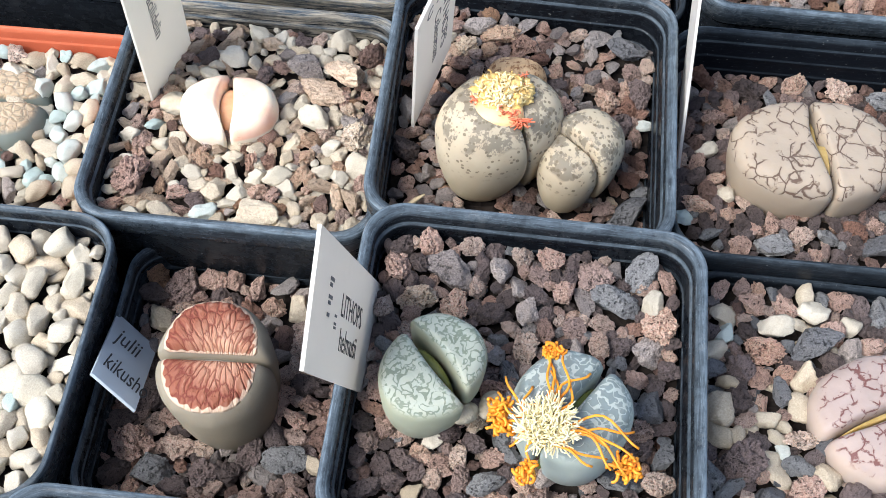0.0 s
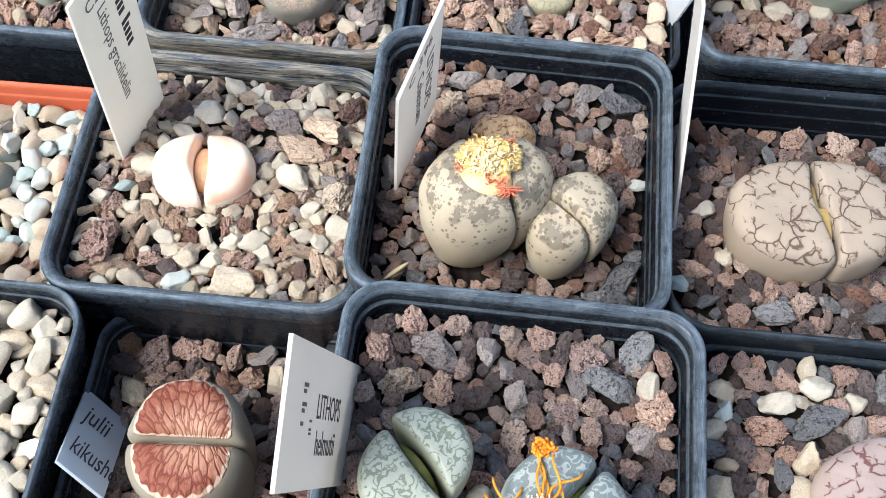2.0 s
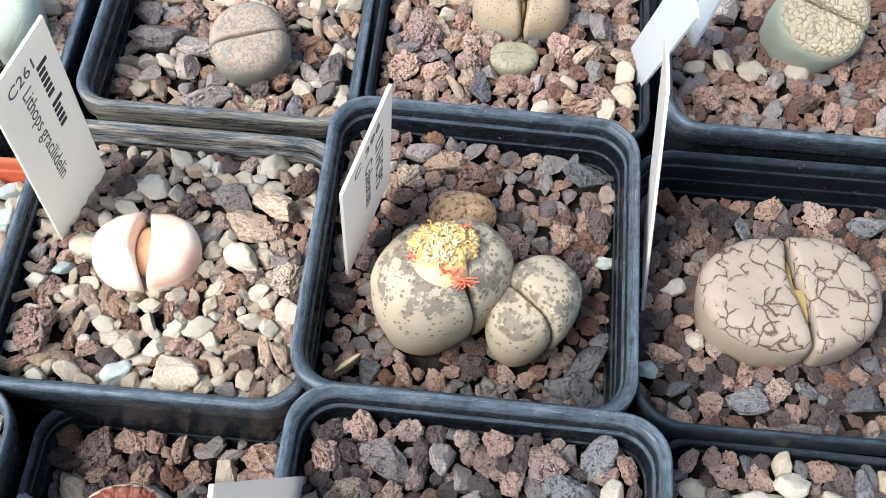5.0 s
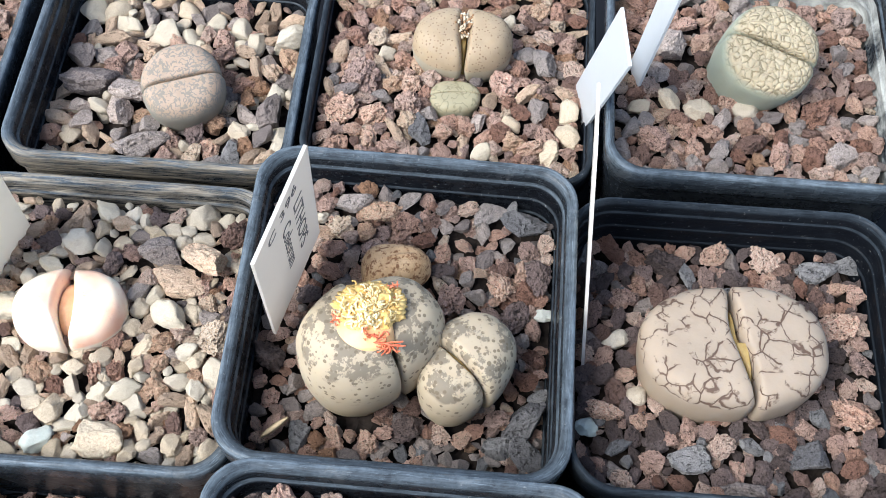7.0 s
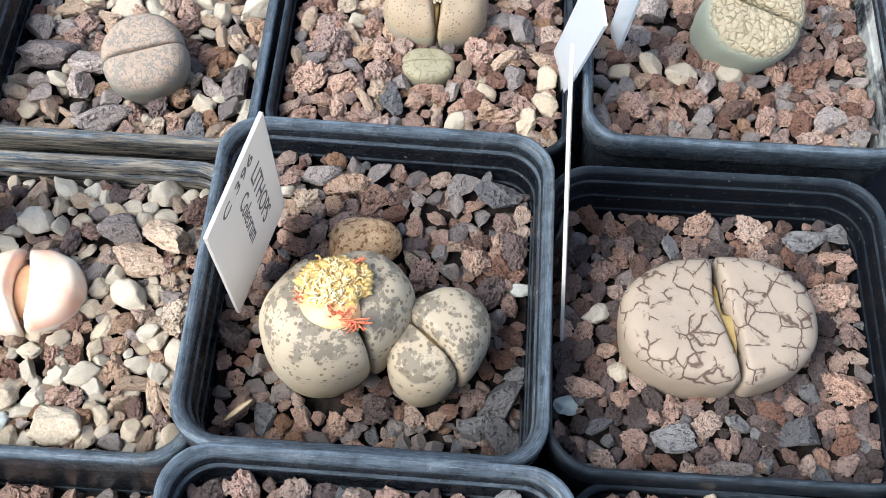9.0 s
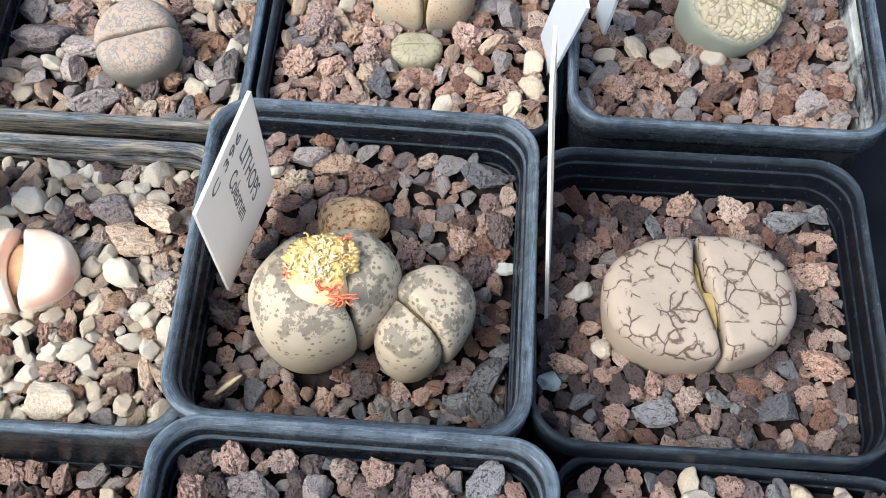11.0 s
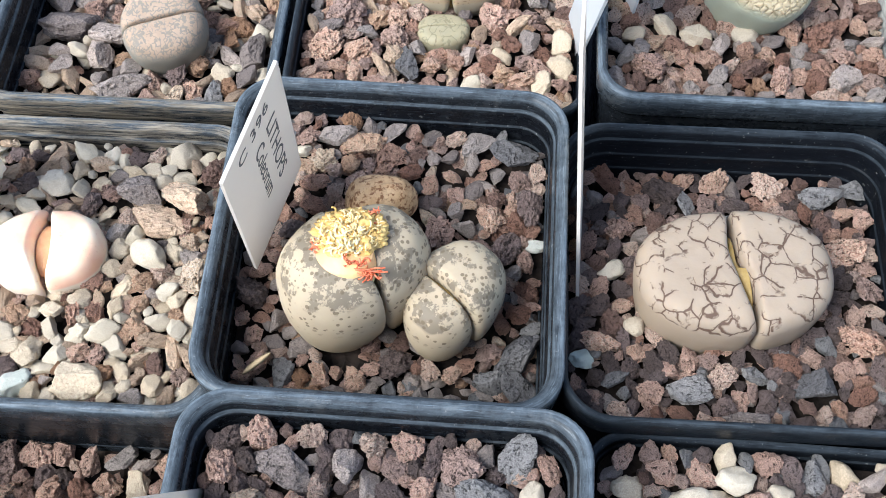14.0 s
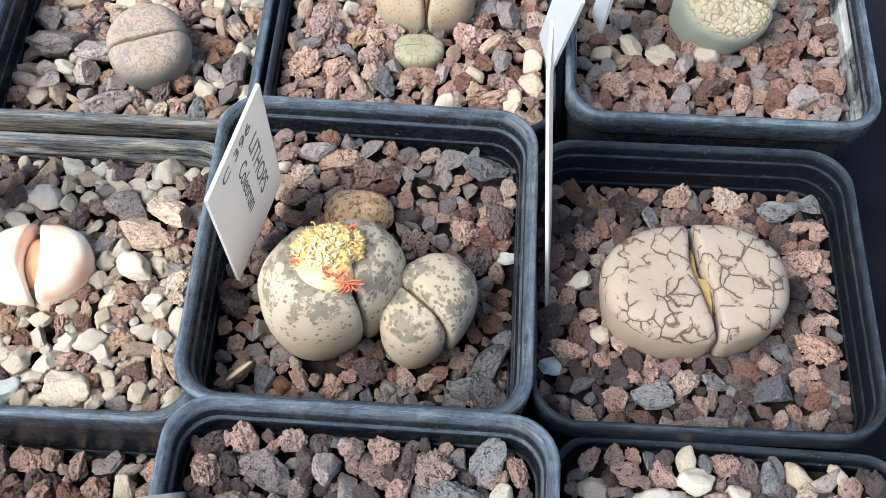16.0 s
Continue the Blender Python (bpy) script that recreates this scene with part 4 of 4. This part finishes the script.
# ---- labels ----
def label_stick(name, p0, p1, p2, text_rows, material, label, deep=0.004, teeth=0.0, round_end=0.0, thick=0.00055, slant=False, slope=0.0):
    """A flat plant label. p0, p1: ends of its free edge; p2: the foot below p0. Written rows: text, start u v, height, turn, ink (u along p0-p1, v down, 0 to 1)."""
    p0, p1, p2 = Vector(p0), Vector(p1), Vector(p2)
    ax = (p1 - p0).normalized()
    w = (p1 - p0).length
    ay = (p2 - p0)
    if not slant:
        ay = ay - ax * ay.dot(ax)
    h = ay.length
    ay.normalize()
    az = ax.cross(-ay).normalized()
    if az.dot(Vector((0, -0.1, 0.225)) - p0) < 0:
        az = -az
    ob = thing(name, label, "plant label", Matrix.Translation(p0), "plant labels")
    # outline in u (across), v (down)
    pts = [(0.0, 0.0)]
    if teeth:
        n = max(4, int(w / teeth))
        for i in range(n):
            pts += [((i + 0.5) * w / n, -0.35 * teeth), ((i + 1) * w / n, 0.0)]
    else:
        pts.append((w, 0.0))
    full = h + deep
    for k in range(1, 13):
        pts.append((w, full * k / 12))
    if round_end:
        pts = pts[:-1] + [(w - round_end * 0.3, full - round_end * 0.3), (w - round_end, full)]
    for k in range(12, 0, -1):
        pts.append((0.0, full * k / 12))
    def place(u, v, lift):
        return ax * u + ay * v + az * lift

    bm = bmesh.new()
    front = [bm.verts.new(place(u, v, 0)) for u, v in pts]
    back = [bm.verts.new(place(u, v, -thick)) for u, v in pts]
    bm.faces.new(front)
    bm.faces.new(back[::-1])
    for i in range(len(pts)):
        j = (i + 1) % len(pts)
        bm.faces.new((front[j], front[i], back[i], back[j]))
    bmesh.ops.recalc_face_normals(bm, faces=bm.faces)
    card = part("card", bm, material, ob, smooth=False)
    for what, u, v, size, turn, ink, stretch in text_rows:
        # text axes within the card: x along the edge, y up the card, turned
        bx, by = ax, -ay
        c, s = math.cos(radians(turn)), math.sin(radians(turn))
        tx, ty = bx * c + by * s, -bx * s + by * c
        if tx.cross(ty).dot(az) < 0:
            ty = -ty
        at = place(u * w, v * h, 0.00007)
        m = Matrix(((tx.x, ty.x, az.x, at.x), (tx.y, ty.y, az.y, at.y), (tx.z, ty.z, az.z, at.z), (0, 0, 0, 1)))
        if what.startswith("|"):
            bm = bmesh.new()
            for k, ch in enumerate(what[1:]):
                if ch == " ":
                    continue
                hh = size * (0.95 if ch == "#" else 0.62)
                x0 = k * size * 0.62 * stretch
                bmesh.ops.create_cube(bm, size=1.0, matrix=Matrix.Translation((x0 + 0.2 * size, hh / 2, 0)) @ Matrix.Diagonal((0.40 * size * stretch, hh, 0.00006, 1)))
            part("print_bar", bm, ink, card, smooth=False, m=m)
            continue
        cu = bpy.data.curves.new("lettering", "FONT")
        cu.body, cu.size, cu.extrude = what, size * 1.4, 0.00002
        cu.resolution_u = 3
        cu.shear = slope
        tmp = bpy.data.objects.new("lettering", cu)
        scene.collection.objects.link(tmp)
        me = bpy.data.meshes.new_from_object(tmp.evaluated_get(bpy.context.evaluated_depsgraph_get()))
        bpy.data.objects.remove(tmp)
        bpy.data.curves.remove(cu)
        me.name = "lettering"
        me.materials.clear()
        me.materials.append(ink)
        let = new("lettering", me)
        let.parent = card
        let.matrix_basis = m @ Matrix.Diagonal((stretch, 1, 1, 1))
    return ob


label_stick("plant_label", (-0.0136, 0.0060, 0.0944), (-0.0142, 0.0133, 0.0595), (-0.0208, -0.0115, 0.0909),
            [("LITHOPS", 0.215, 0.35, 0.0032, 0, INK_FADED, 1.08), ("Coleorum", 0.235, 0.57, 0.0030, 0, INK_FADED, 0.92), ("C 396", 0.13, 0.79, 0.0025, 90, INK_FADED, 1.2)],
            LABEL, "white plastic plant label with black lettering, leaning in a pot", deep=0.0, teeth=0.0007)
label_stick("plant_label", (-0.0329, -0.0609, 0.1089), (-0.0263, -0.0414, 0.0590), (-0.0348, -0.0779, 0.1020),
            [("LITHOPS", 0.34, 0.50, 0.0034, 0, INK, 0.92), ("helmutii", 0.36, 0.76, 0.0034, 0, INK, 0.90), ("|#o #o o", 0.17, 0.26, 0.0026, -90, INK_FADED, 0.5), ("|o oo", 0.27, 0.5, 0.0022, -90, INK_FADED, 0.4)],
            LABEL, "white plastic plant label with printed name and faded digits", deep=0.0)
label_stick("plant_label", (-0.0766, -0.0355, 0.0393), (-0.0700, -0.0396, 0.0330), (-0.0756, -0.0543, 0.0528),
            [("julii", 0.14, 0.38, 0.0056, 0, INK, 0.50), ("kikusho", 0.10, 0.80, 0.0052, 0, INK, 0.44)],
            LABEL_BLUE, "small cool-white plant label with handwriting, stuck against a wall", deep=0.0, slope=0.3)
label_stick("plant_label", (-0.0720, 0.0028, 0.0951), (-0.0659, 0.0176, 0.0967), (-0.0740, 0.0098, 0.0407),
            [("C261", 0.20, 0.11, 0.0026, 0, INK_FADED, 1.0), ("Lithops gracilidelin", 0.36, 0.14, 0.0027, -90, INK_FADED, 0.95), ("|#oooio #oooo", 0.66, 0.12, 0.0030, -90, INK, 0.8)],
            LABEL_CREAM, "long cream plant label with printed black name", deep=0.003, round_end=0.004)
label_stick("plant_label", (0.0287, 0.0069, 0.0919), (0.0316, 0.0228, 0.0868), (0.0308, -0.0075, 0.0483), [], LABEL, "white plastic plant label seen nearly edge-on", deep=0.003, teeth=0.0008)
label_stick("plant_label", (0.0361, 0.0248, 0.0883), (0.0352, 0.0334, 0.0924), (0.0369, 0.0469, 0.0424), [], LABEL_COOL, "blank white plastic plant label leaning over gravel", deep=0.002)
label_stick("plant_label", (0.0441, 0.0395, 0.0976), (0.0451, 0.0349, 0.0946), (0.0462, 0.0556, 0.0535), [], LABEL_COOL, "blank pale plant label behind another label", deep=0.002, slant=True)


# ---- gravel ----
def rock_mesh(kind, seed, level):
    """A unit stone: craggy lava, split shard, bark-like flake, chip or worn pebble."""
    g = random.Random(seed)
    bm = bmesh.new()
    bmesh.ops.create_icosphere(bm, subdivisions=level, radius=1.0)
    off = Vector((g.uniform(0, 50), g.uniform(0, 50), g.uniform(0, 50)))
    long = {"lava": (1.0, 1.4), "shard": (1.0, 1.55), "flake": (1.5, 2.2), "chip": (1.0, 1.35), "pebble": (1.0, 1.4)}[kind]
    stretch = Vector((g.uniform(*long), g.uniform(0.78, 1.0), g.uniform(0.62, 0.92)))
    cuts, low, high, keep = {"lava": (10, 0.54, 0.84, 0.05), "shard": (9, 0.44, 0.78, 0.0), "flake": (8, 0.45, 0.8, 0.05),
                             "chip": (11, 0.55, 0.84, 0.04), "pebble": (11, 0.58, 0.86, 0.07)}[kind]
    planes = [(Vector((g.gauss(0, 1), g.gauss(0, 1), g.gauss(0, 0.9))).normalized(), g.uniform(low, high)) for _ in range(cuts)]
    for v in bm.verts:
        q = v.co + off
        p = v.co * (1 + 0.12 * noise.noise(q * 1.1))
        for d, h in planes:
            over = p.dot(d) - h
            if over > 0:
                p -= d * over * (1 - keep)
        p = Vector((p.x * stretch.x, p.y * stretch.y, p.z * stretch.z)) * 1.10
        ridge = 1 - 2 * abs(noise.noise(q * 2.3))
        fine = 1 - 2 * abs(noise.noise(q * 5.2))
        if kind == "lava":
            r = 1.09 + 0.12 * noise.noise(q * 1.7) + 0.11 * ridge + 0.12 * fine + 0.10 * noise.noise(q * 9.0) + 0.06 * noise.noise(q * 17.0)
            for often, deep, wide in ((1.7, 0.20, 0.45), (3.2, 0.44, 0.44), (6.2, 0.34, 0.46)):
                d = noise.voronoi(q * often)[0][0] / wide
                if d < 1:
                    r -= deep * (1 - d * d) ** 0.7 * max(0.15, min(1.0, 0.75 + 1.4 * noise.noise(q * 0.9 * often + Vector((9, 4, 2)))))
        elif kind == "shard":
            r = 1 + 0.10 * noise.noise(q * 2.1) + 0.09 * ridge + 0.07 * fine + 0.06 * noise.noise(q * 9) + 0.045 * noise.noise(q * 18)
        elif kind == "flake":
            lay = Vector((p.x * 1.3, p.y * 3.5, p.z * 5.0)) + off
            r = 1 + 0.10 * noise.noise(q * 1.9) + 0.16 * (1 - 2 * abs(noise.noise(lay))) + 0.07 * noise.noise(lay * 2.4)
        elif kind == "chip":
            r = 1 + 0.14 * noise.noise(q * 1.8) + 0.07 * fine + 0.05 * noise.noise(q * 11)
        else:
            r = 1 + 0.18 * noise.noise(q * 1.3) + 0.12 * noise.noise(q * 3.0) + 0.05 * fine + 0.05 * noise.noise(q * 9)
        v.co = p * r
    wide = max(abs(v.co.x) for v in bm.verts) * max(abs(v.co.y) for v in bm.verts)
    bmesh.ops.scale(bm, verts=bm.verts, vec=(1.12 / math.sqrt(wide),) * 3)
    me = bpy.data.meshes.new("stone")
    bm.to_mesh(me)
    bm.free()
    for f in me.polygons:
        f.use_smooth = kind in ("chip", "pebble") and level > 2
    return me


SHAPE = {"L": "lava", "R": "lava", "O": "lava", "K": "lava", "G": "shard", "S": "shard", "W": "chip", "C": "pebble", "T": "chip", "H": "flake"}
ROCKS = {}
for kind in SHAPE:
    for level in (2, 3, 4):
        ROCKS[kind, level] = []
        for i in range(10 - level if level < 4 else 8):
            me = rock_mesh(SHAPE[kind], 1000 * ord(kind) + 10 * level + i, level)
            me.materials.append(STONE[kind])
            ROCKS[kind, level].append(me)

# surface height, slope in x and y, share of kinds, stone radii (mm), chosen stones: x y radius (mm, from the pot's middle) and kind
# Mixes made paler (L, BL) or darker (F, R, FR) to paint uneven sunlight
GRAVEL = {
    "C": (0.0503, -0.06, 0.23, "LLRGRLGGLSORL", (0.85, 1.9), "22.1 19.3 4.0 S, 16.2 24.3 3.3 G, 1.6 24.8 2.6 G, 13.1 18.4 3.8 G, -9.2 23.6 3.2 G, -4.0 21.6 3.0 O, 0.2 19.6 2.9 R, 4.0 16.4 2.5 R, -12.5 15.0 2.7 R, -5.1 14.3 3.3 L, 6.5 11.3 1.9 K, 16.8 8.5 3.1 R, 24.4 9.9 3.1 K, 7.8 5.7 3.3 L, 24.4 3.3 1.7 T, 19.0 3.3 3.3 K, -14.4 20.6 1.6 W, -16.3 7.0 2.4 K, 19.5 -14.8 4.3 S, 14.9 -19.3 3.6 S, 19.6 -20.7 3.0 S, -18.2 -16.8 2.6 S, -23.2 -3.6 3.4 K, -0.3 -15.6 3.1 K"),
    "F": (0.0620, 0, 0.12, "LKLKLRSSKLKKLG", (0.95, 2.0), "-10.3 21.0 4.0 G, -6.9 26.3 2.1 L, -1.7 21.3 3.1 G, 6.6 24.7 2.4 L, 13.5 19.7 3.4 L, 17.0 14.5 3.8 S, 21.2 20.3 3.1 S, 22.7 15.0 2.1 W, 21.2 6.4 3.7 G, 23.5 11.1 3.6 R, 1.7 13.7 2.6 G, 1.4 7.4 2.8 L, -12.7 29.1 2.9 L, -19.9 22.3 3.1 L, -16.1 16.3 3.0 O, -10.4 14.7 2.8 R, -13.8 -7.7 1.8 W, -17.1 -15.9 1.7 C, 20.7 -2.6 2.8 S, -23.9 -7.9 2.2 L, -5.7 -14.3 2.9 S, 21.1 -15.3 3.1 L, -6.7 -4.6 2.5 O, 13.5 7.9 2.4 L"),
    "R": (0.0470, 0, 0.0, "LKRKGLKSKLRLKL", (0.85, 1.9), "20.3 19.4 3.5 S, 26.6 22.9 3.1 S, 30.4 19.1 3.9 L, -18.3 6.2 2.4 W, -21.4 -7.0 3.3 R, -9.0 -16.0 3.7 S, -12.2 -15.2 1.6 W, 11.8 -16.4 4.0 S, -25.1 -9.4 2.1 T, 22.0 7.6 3.8 R, 28.5 0.1 3.2 L, 28.7 9.6 3.0 L, 21.4 -9.2 4.5 R, -15.6 -4.2 2.0 C, 26.2 -6.3 1.9 G, -0.7 -21.6 3.2 G, -16.8 26.4 3.0 R, -7.4 21.7 3.2 K, 1.9 -13.9 2.7 S, 8.0 -12.2 2.5 R, -2.9 -13.8 2.7 L, -15.8 14.7 3.1 L, 1.7 25.1 2.8 R, 11.4 24.7 3.1 L"),
    "L": (0.0465, 0, 0.06, "CWHOWHLROCHLRLHWWCGK", (0.85, 1.9), "13.0 1.6 3.2 W, -3.8 16.7 3.0 W, 0.2 24.2 2.8 W, 2.5 -20.3 4.5 C, -5.8 -15.2 2.8 C, -2.9 -7.5 2.3 C, 6.5 -12.0 2.6 W, -7.3 -20.5 2.6 T, -18.9 0.0 1.9 T, 15.0 -21.9 2.2 C, 21.8 -9.8 3.1 W, -15.7 -20.1 2.7 C, -21.8 -12.3 4.7 L, -24.8 -18.3 2.6 R, 19.4 12.1 5.0 H, 13.7 8.5 4.5 H, 11.4 13.6 4.1 G, 12.7 18.3 2.2 C, 18.0 21.7 2.8 W, 21.4 -3.0 3.5 O, -8.6 -8.2 2.6 O, 21.5 -23.1 2.4 C, 2.0 -5.8 2.1 C, 24.1 17.3 3.1 L"),
    "B": (0.0455, 0, 0, "LLORLROGHLLR", (0.9, 2.1), "-13.7 5.6 2.1 W, -7.2 -15.2 3.4 S, 18.2 1.1 4.0 G, 16.7 -9.8 3.4 G, 22.2 -11.4 2.7 C, 21.4 -17.0 2.7 C, 17.4 -20.8 3.0 C, 10.8 -13.3 1.8 C, -18.8 -0.3 4.4 L, 4.2 -20.4 2.2 W, 12.2 13.6 2.2 W, 9.2 -3.1 3.9 L, -22.8 -8.9 3.8 R, -16.6 -10.5 2.9 R, -9.8 -7.8 3.2 L"),
    "BL": (0.0378, 0, 0, "LGGHHOWRCHGOWH", (1.0, 2.5), "-19.3 21.2 3.3 W, -11.7 17.7 2.6 W, 0.8 20.8 2.4 C, -3.2 14.3 3.6 W, 12.9 -11.9 2.6 C, 13.2 6.1 2.2 C, -17.7 1.4 5.5 G, -9.7 -0.3 5.7 G, -11.6 -6.9 4.4 G, -23.2 8.4 4.1 G, -6.8 -15.2 5.0 G, -0.1 -13.7 2.6 L, 4.3 -12.7 3.0 K, 19.6 -8.4 3.9 G, 11.8 -18.2 2.9 S, 26.2 11.3 4.1 W, 15.9 11.5 2.5 W, 19.5 3.6 2.4 O"),
    "BR": (0.0502, 0, 0, "LLRRROGGLL", (0.9, 2.1), "-15.1 -2.5 3.0 C, -9.9 -4.2 2.8 C, -0.9 -4.4 2.5 W, -12.5 11.4 4.4 G, -16.8 5.0 3.1 G, -21.6 -3.3 2.0 C, -19.7 -11.4 3.7 L, -3.3 -3.7 2.2 S, 12.8 -5.4 3.4 R, 17.2 -5.6 3.8 R, 8.0 -4.7 3.2 R, 16.4 -16.2 3.7 G, 4.0 -16.5 3.1 L, -7.8 -14.3 3.0 G, 9.9 -16.7 2.4 R, -1.2 -13.1 3.1 L"),
    "J": (0.0315, 0, 0.06, "LLLLKGGRKL", (1.0, 2.5), "-18.0 15.6 3.5 C, 8.0 17.1 2.8 C, -19.9 28.8 2.9 O, -14.5 25.4 4.4 L, -8.9 25.0 2.9 L, -4.5 25.7 2.3 L, 4.8 23.9 3.2 G, -16.3 -15.0 3.6 S, -8.1 -15.0 3.2 K, 7.2 -12.9 3.5 S, 0.9 -11.3 3.2 K, 11.9 -13.9 2.1 C, -21.3 -9.6 4.2 L, 9.2 10.0 3.1 L"),
    "FR": (0.0510, 0, 0, "CLKLRGSKLKLCKS", (1.0, 2.3), "-4.1 15.0 4.4 S, -10.0 18.9 3.1 W, -1.9 21.8 3.0 W, -18.8 17.4 2.1 T, 3.7 19.0 2.3 W, -18.4 21.7 2.9 C, -12.0 14.4 3.5 R, -21.8 3.1 3.4 C, -13.8 1.6 2.2 C, -14.0 9.3 2.5 R, -6.2 9.0 2.7 C, -19.2 6.3 3.2 L, -20.2 -6.2 4.7 K, -12.3 -4.1 1.5 T, -5.6 -8.8 2.6 C, -9.3 -11.1 2.8 L, -8.9 -2.2 3.3 L, 3.0 14.5 3.0 G, 2.7 24.7 2.4 L, -19.5 -1.5 2.4 C, -10.8 6.3 2.4 S, -12.8 24.1 2.5 L"),
    "FL": (0.0455, 0, 0, "WWCWWCWWCWWCWWCWWCWT", (1.2, 2.8), ""),
    "LL": (0.0325, 0, 0.24, "CWCTWGCWTCL", (1.2, 2.4), ""),
    "BLL": (0.0400, 0, 0, "LLRRGLOC", (1.2, 2.6), ""),
    "FFL": (0.0480, 0, 0, "LLRRGLK", (1.6, 3.0), ""),
}
GSAY = {
    "C": "brown and grey lava gravel around a spotted plant", "F": "mauve-brown lava gravel around two green plants", "R": "pinkish lava gravel around a broad beige plant",
    "L": "pale mixed gravel of white pebbles and lava", "B": "reddish lava gravel with cream pebbles", "BL": "grey shards and reddish gravel", "BR": "orange-brown lava gravel with cream stones",
    "J": "dark brown lava gravel low in its pot", "FR": "mixed white, turquoise and brown gravel", "FL": "heap of rounded white pebbles", "LL": "pale cream pebbles in an orange pot",
    "BLL": "reddish lava gravel", "FFL": "brown lava gravel",
}
NEAR = {"C", "R", "L", "F"}
for key, (z0, sx, sy, mix, (rmin, rmax), chosen) in GRAVEL.items():
    cx, cy, top, turn, a, b, rc = POTS[key]
    g = random.Random(sum(map(ord, key)) * 13 + 1)
    deep = top - z0
    inset = 0.00265 * THICK.get(key, 1.0) + 0.045 * max(0.0, deep - 0.004)
    half_a, half_b = a - inset, b - inset
    ct, st = math.cos(-turn), math.sin(-turn)

    # the packed bed below the loose stones
    n = 26
    bm = bmesh.new()
    grid = []
    for i in range(n + 1):
        row = []
        for j in range(n + 1):
            u, v = 2 * i / n - 1, 2 * j / n - 1
            x, y = half_a * u * math.sqrt(1 - 0.10 * v * v), half_b * v * math.sqrt(1 - 0.10 * u * u)
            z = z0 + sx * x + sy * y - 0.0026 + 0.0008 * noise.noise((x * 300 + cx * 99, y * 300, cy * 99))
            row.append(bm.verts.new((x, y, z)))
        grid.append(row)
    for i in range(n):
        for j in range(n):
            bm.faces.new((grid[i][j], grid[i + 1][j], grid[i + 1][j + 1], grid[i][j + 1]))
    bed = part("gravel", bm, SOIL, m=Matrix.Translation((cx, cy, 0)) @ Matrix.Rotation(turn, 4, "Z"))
    tagged(bed, GSAY[key], "gravel", "gravel in the pots")

    placed = []

    def inside(x, y, r):
        qx, qy = abs(ct * x - st * y), abs(st * x + ct * y)
        lim = 0.92 * r
        if qx > half_a - lim or qy > half_b - lim:
            return False
        k = 0.006
        return not (qx > half_a - k and qy > half_b - k and math.hypot(qx - half_a + k, qy - half_b + k) > k - lim)

    def lay(x, y, r, kind, sink=0.0, exact=False):
        """A stone at x y from the pot's middle, in world directions."""
        me = g.choice(ROCKS[kind, (4 if exact or r > 0.0016 else 3) if key in NEAR else (4 if exact and r > 0.0022 else 3)])
        lx, ly = ct * x - st * y, st * x + ct * y
        z = z0 + sx * x + sy * y + (0.28 * r if exact else g.uniform(-0.3, 0.5) * r) - sink
        st_ob = new("stone", me)
        st_ob.parent = bed
        flat = g.uniform(0.75, 1.0)
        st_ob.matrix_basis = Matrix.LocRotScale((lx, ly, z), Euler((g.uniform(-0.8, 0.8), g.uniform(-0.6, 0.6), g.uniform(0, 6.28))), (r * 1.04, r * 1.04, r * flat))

    for entry in filter(None, chosen.split(", ")):
        x, y, r, kind = entry.split()
        x, y, r = float(x) / 1000, float(y) / 1000, 0.88 * float(r) / 1000
        qx, qy = ct * x - st * y, st * x + ct * y
        qx = max(-half_a + 0.98 * r, min(half_a - 0.98 * r, qx))
        qy = max(-half_b + 0.98 * r, min(half_b - 0.98 * r, qy))
        x, y = ct * qx + st * qy, -st * qx + ct * qy
        if any((x - px) ** 2 + (y - py) ** 2 < (0.72 * (r + pr)) ** 2 for px, py, pr in placed):
            continue
        lay(x, y, r, kind, exact=True)
        placed.append((x, y, r))
    feet = [(fx - cx, fy - cy, fr) for fx, fy, fr in FOOT if abs(fx - cx) < 0.04 and abs(fy - cy) < 0.04]
    for step in range(15000 if key in NEAR else 12000):
        r = (rmax - (rmax - rmin) * min(1.0, step / 9000) ** 0.6) / 1000
        x, y = g.uniform(-half_a, half_a) * 1.1, g.uniform(-half_b, half_b) * 1.1
        if not inside(x, y, r) or any((x - fx) ** 2 + (y - fy) ** 2 < (fr + 0.05 * r) ** 2 for fx, fy, fr in feet):
            continue
        if any((x - px) ** 2 + (y - py) ** 2 < (0.80 * (r + pr)) ** 2 for px, py, pr in placed):
            continue
        placed.append((x, y, r))
        lay(x, y, r * g.uniform(1.0, 1.12), g.choice(mix))
    for _ in range(260 if key in NEAR else 150):
        x, y, r = g.uniform(-half_a, half_a), g.uniform(-half_b, half_b), g.uniform(0.0010, 0.0016)
        if inside(x, y, r) and not any((x - fx) ** 2 + (y - fy) ** 2 < (0.9 * fr) ** 2 for fx, fy, fr in feet):
            lay(x, y, r, g.choice(mix), sink=0.0012)
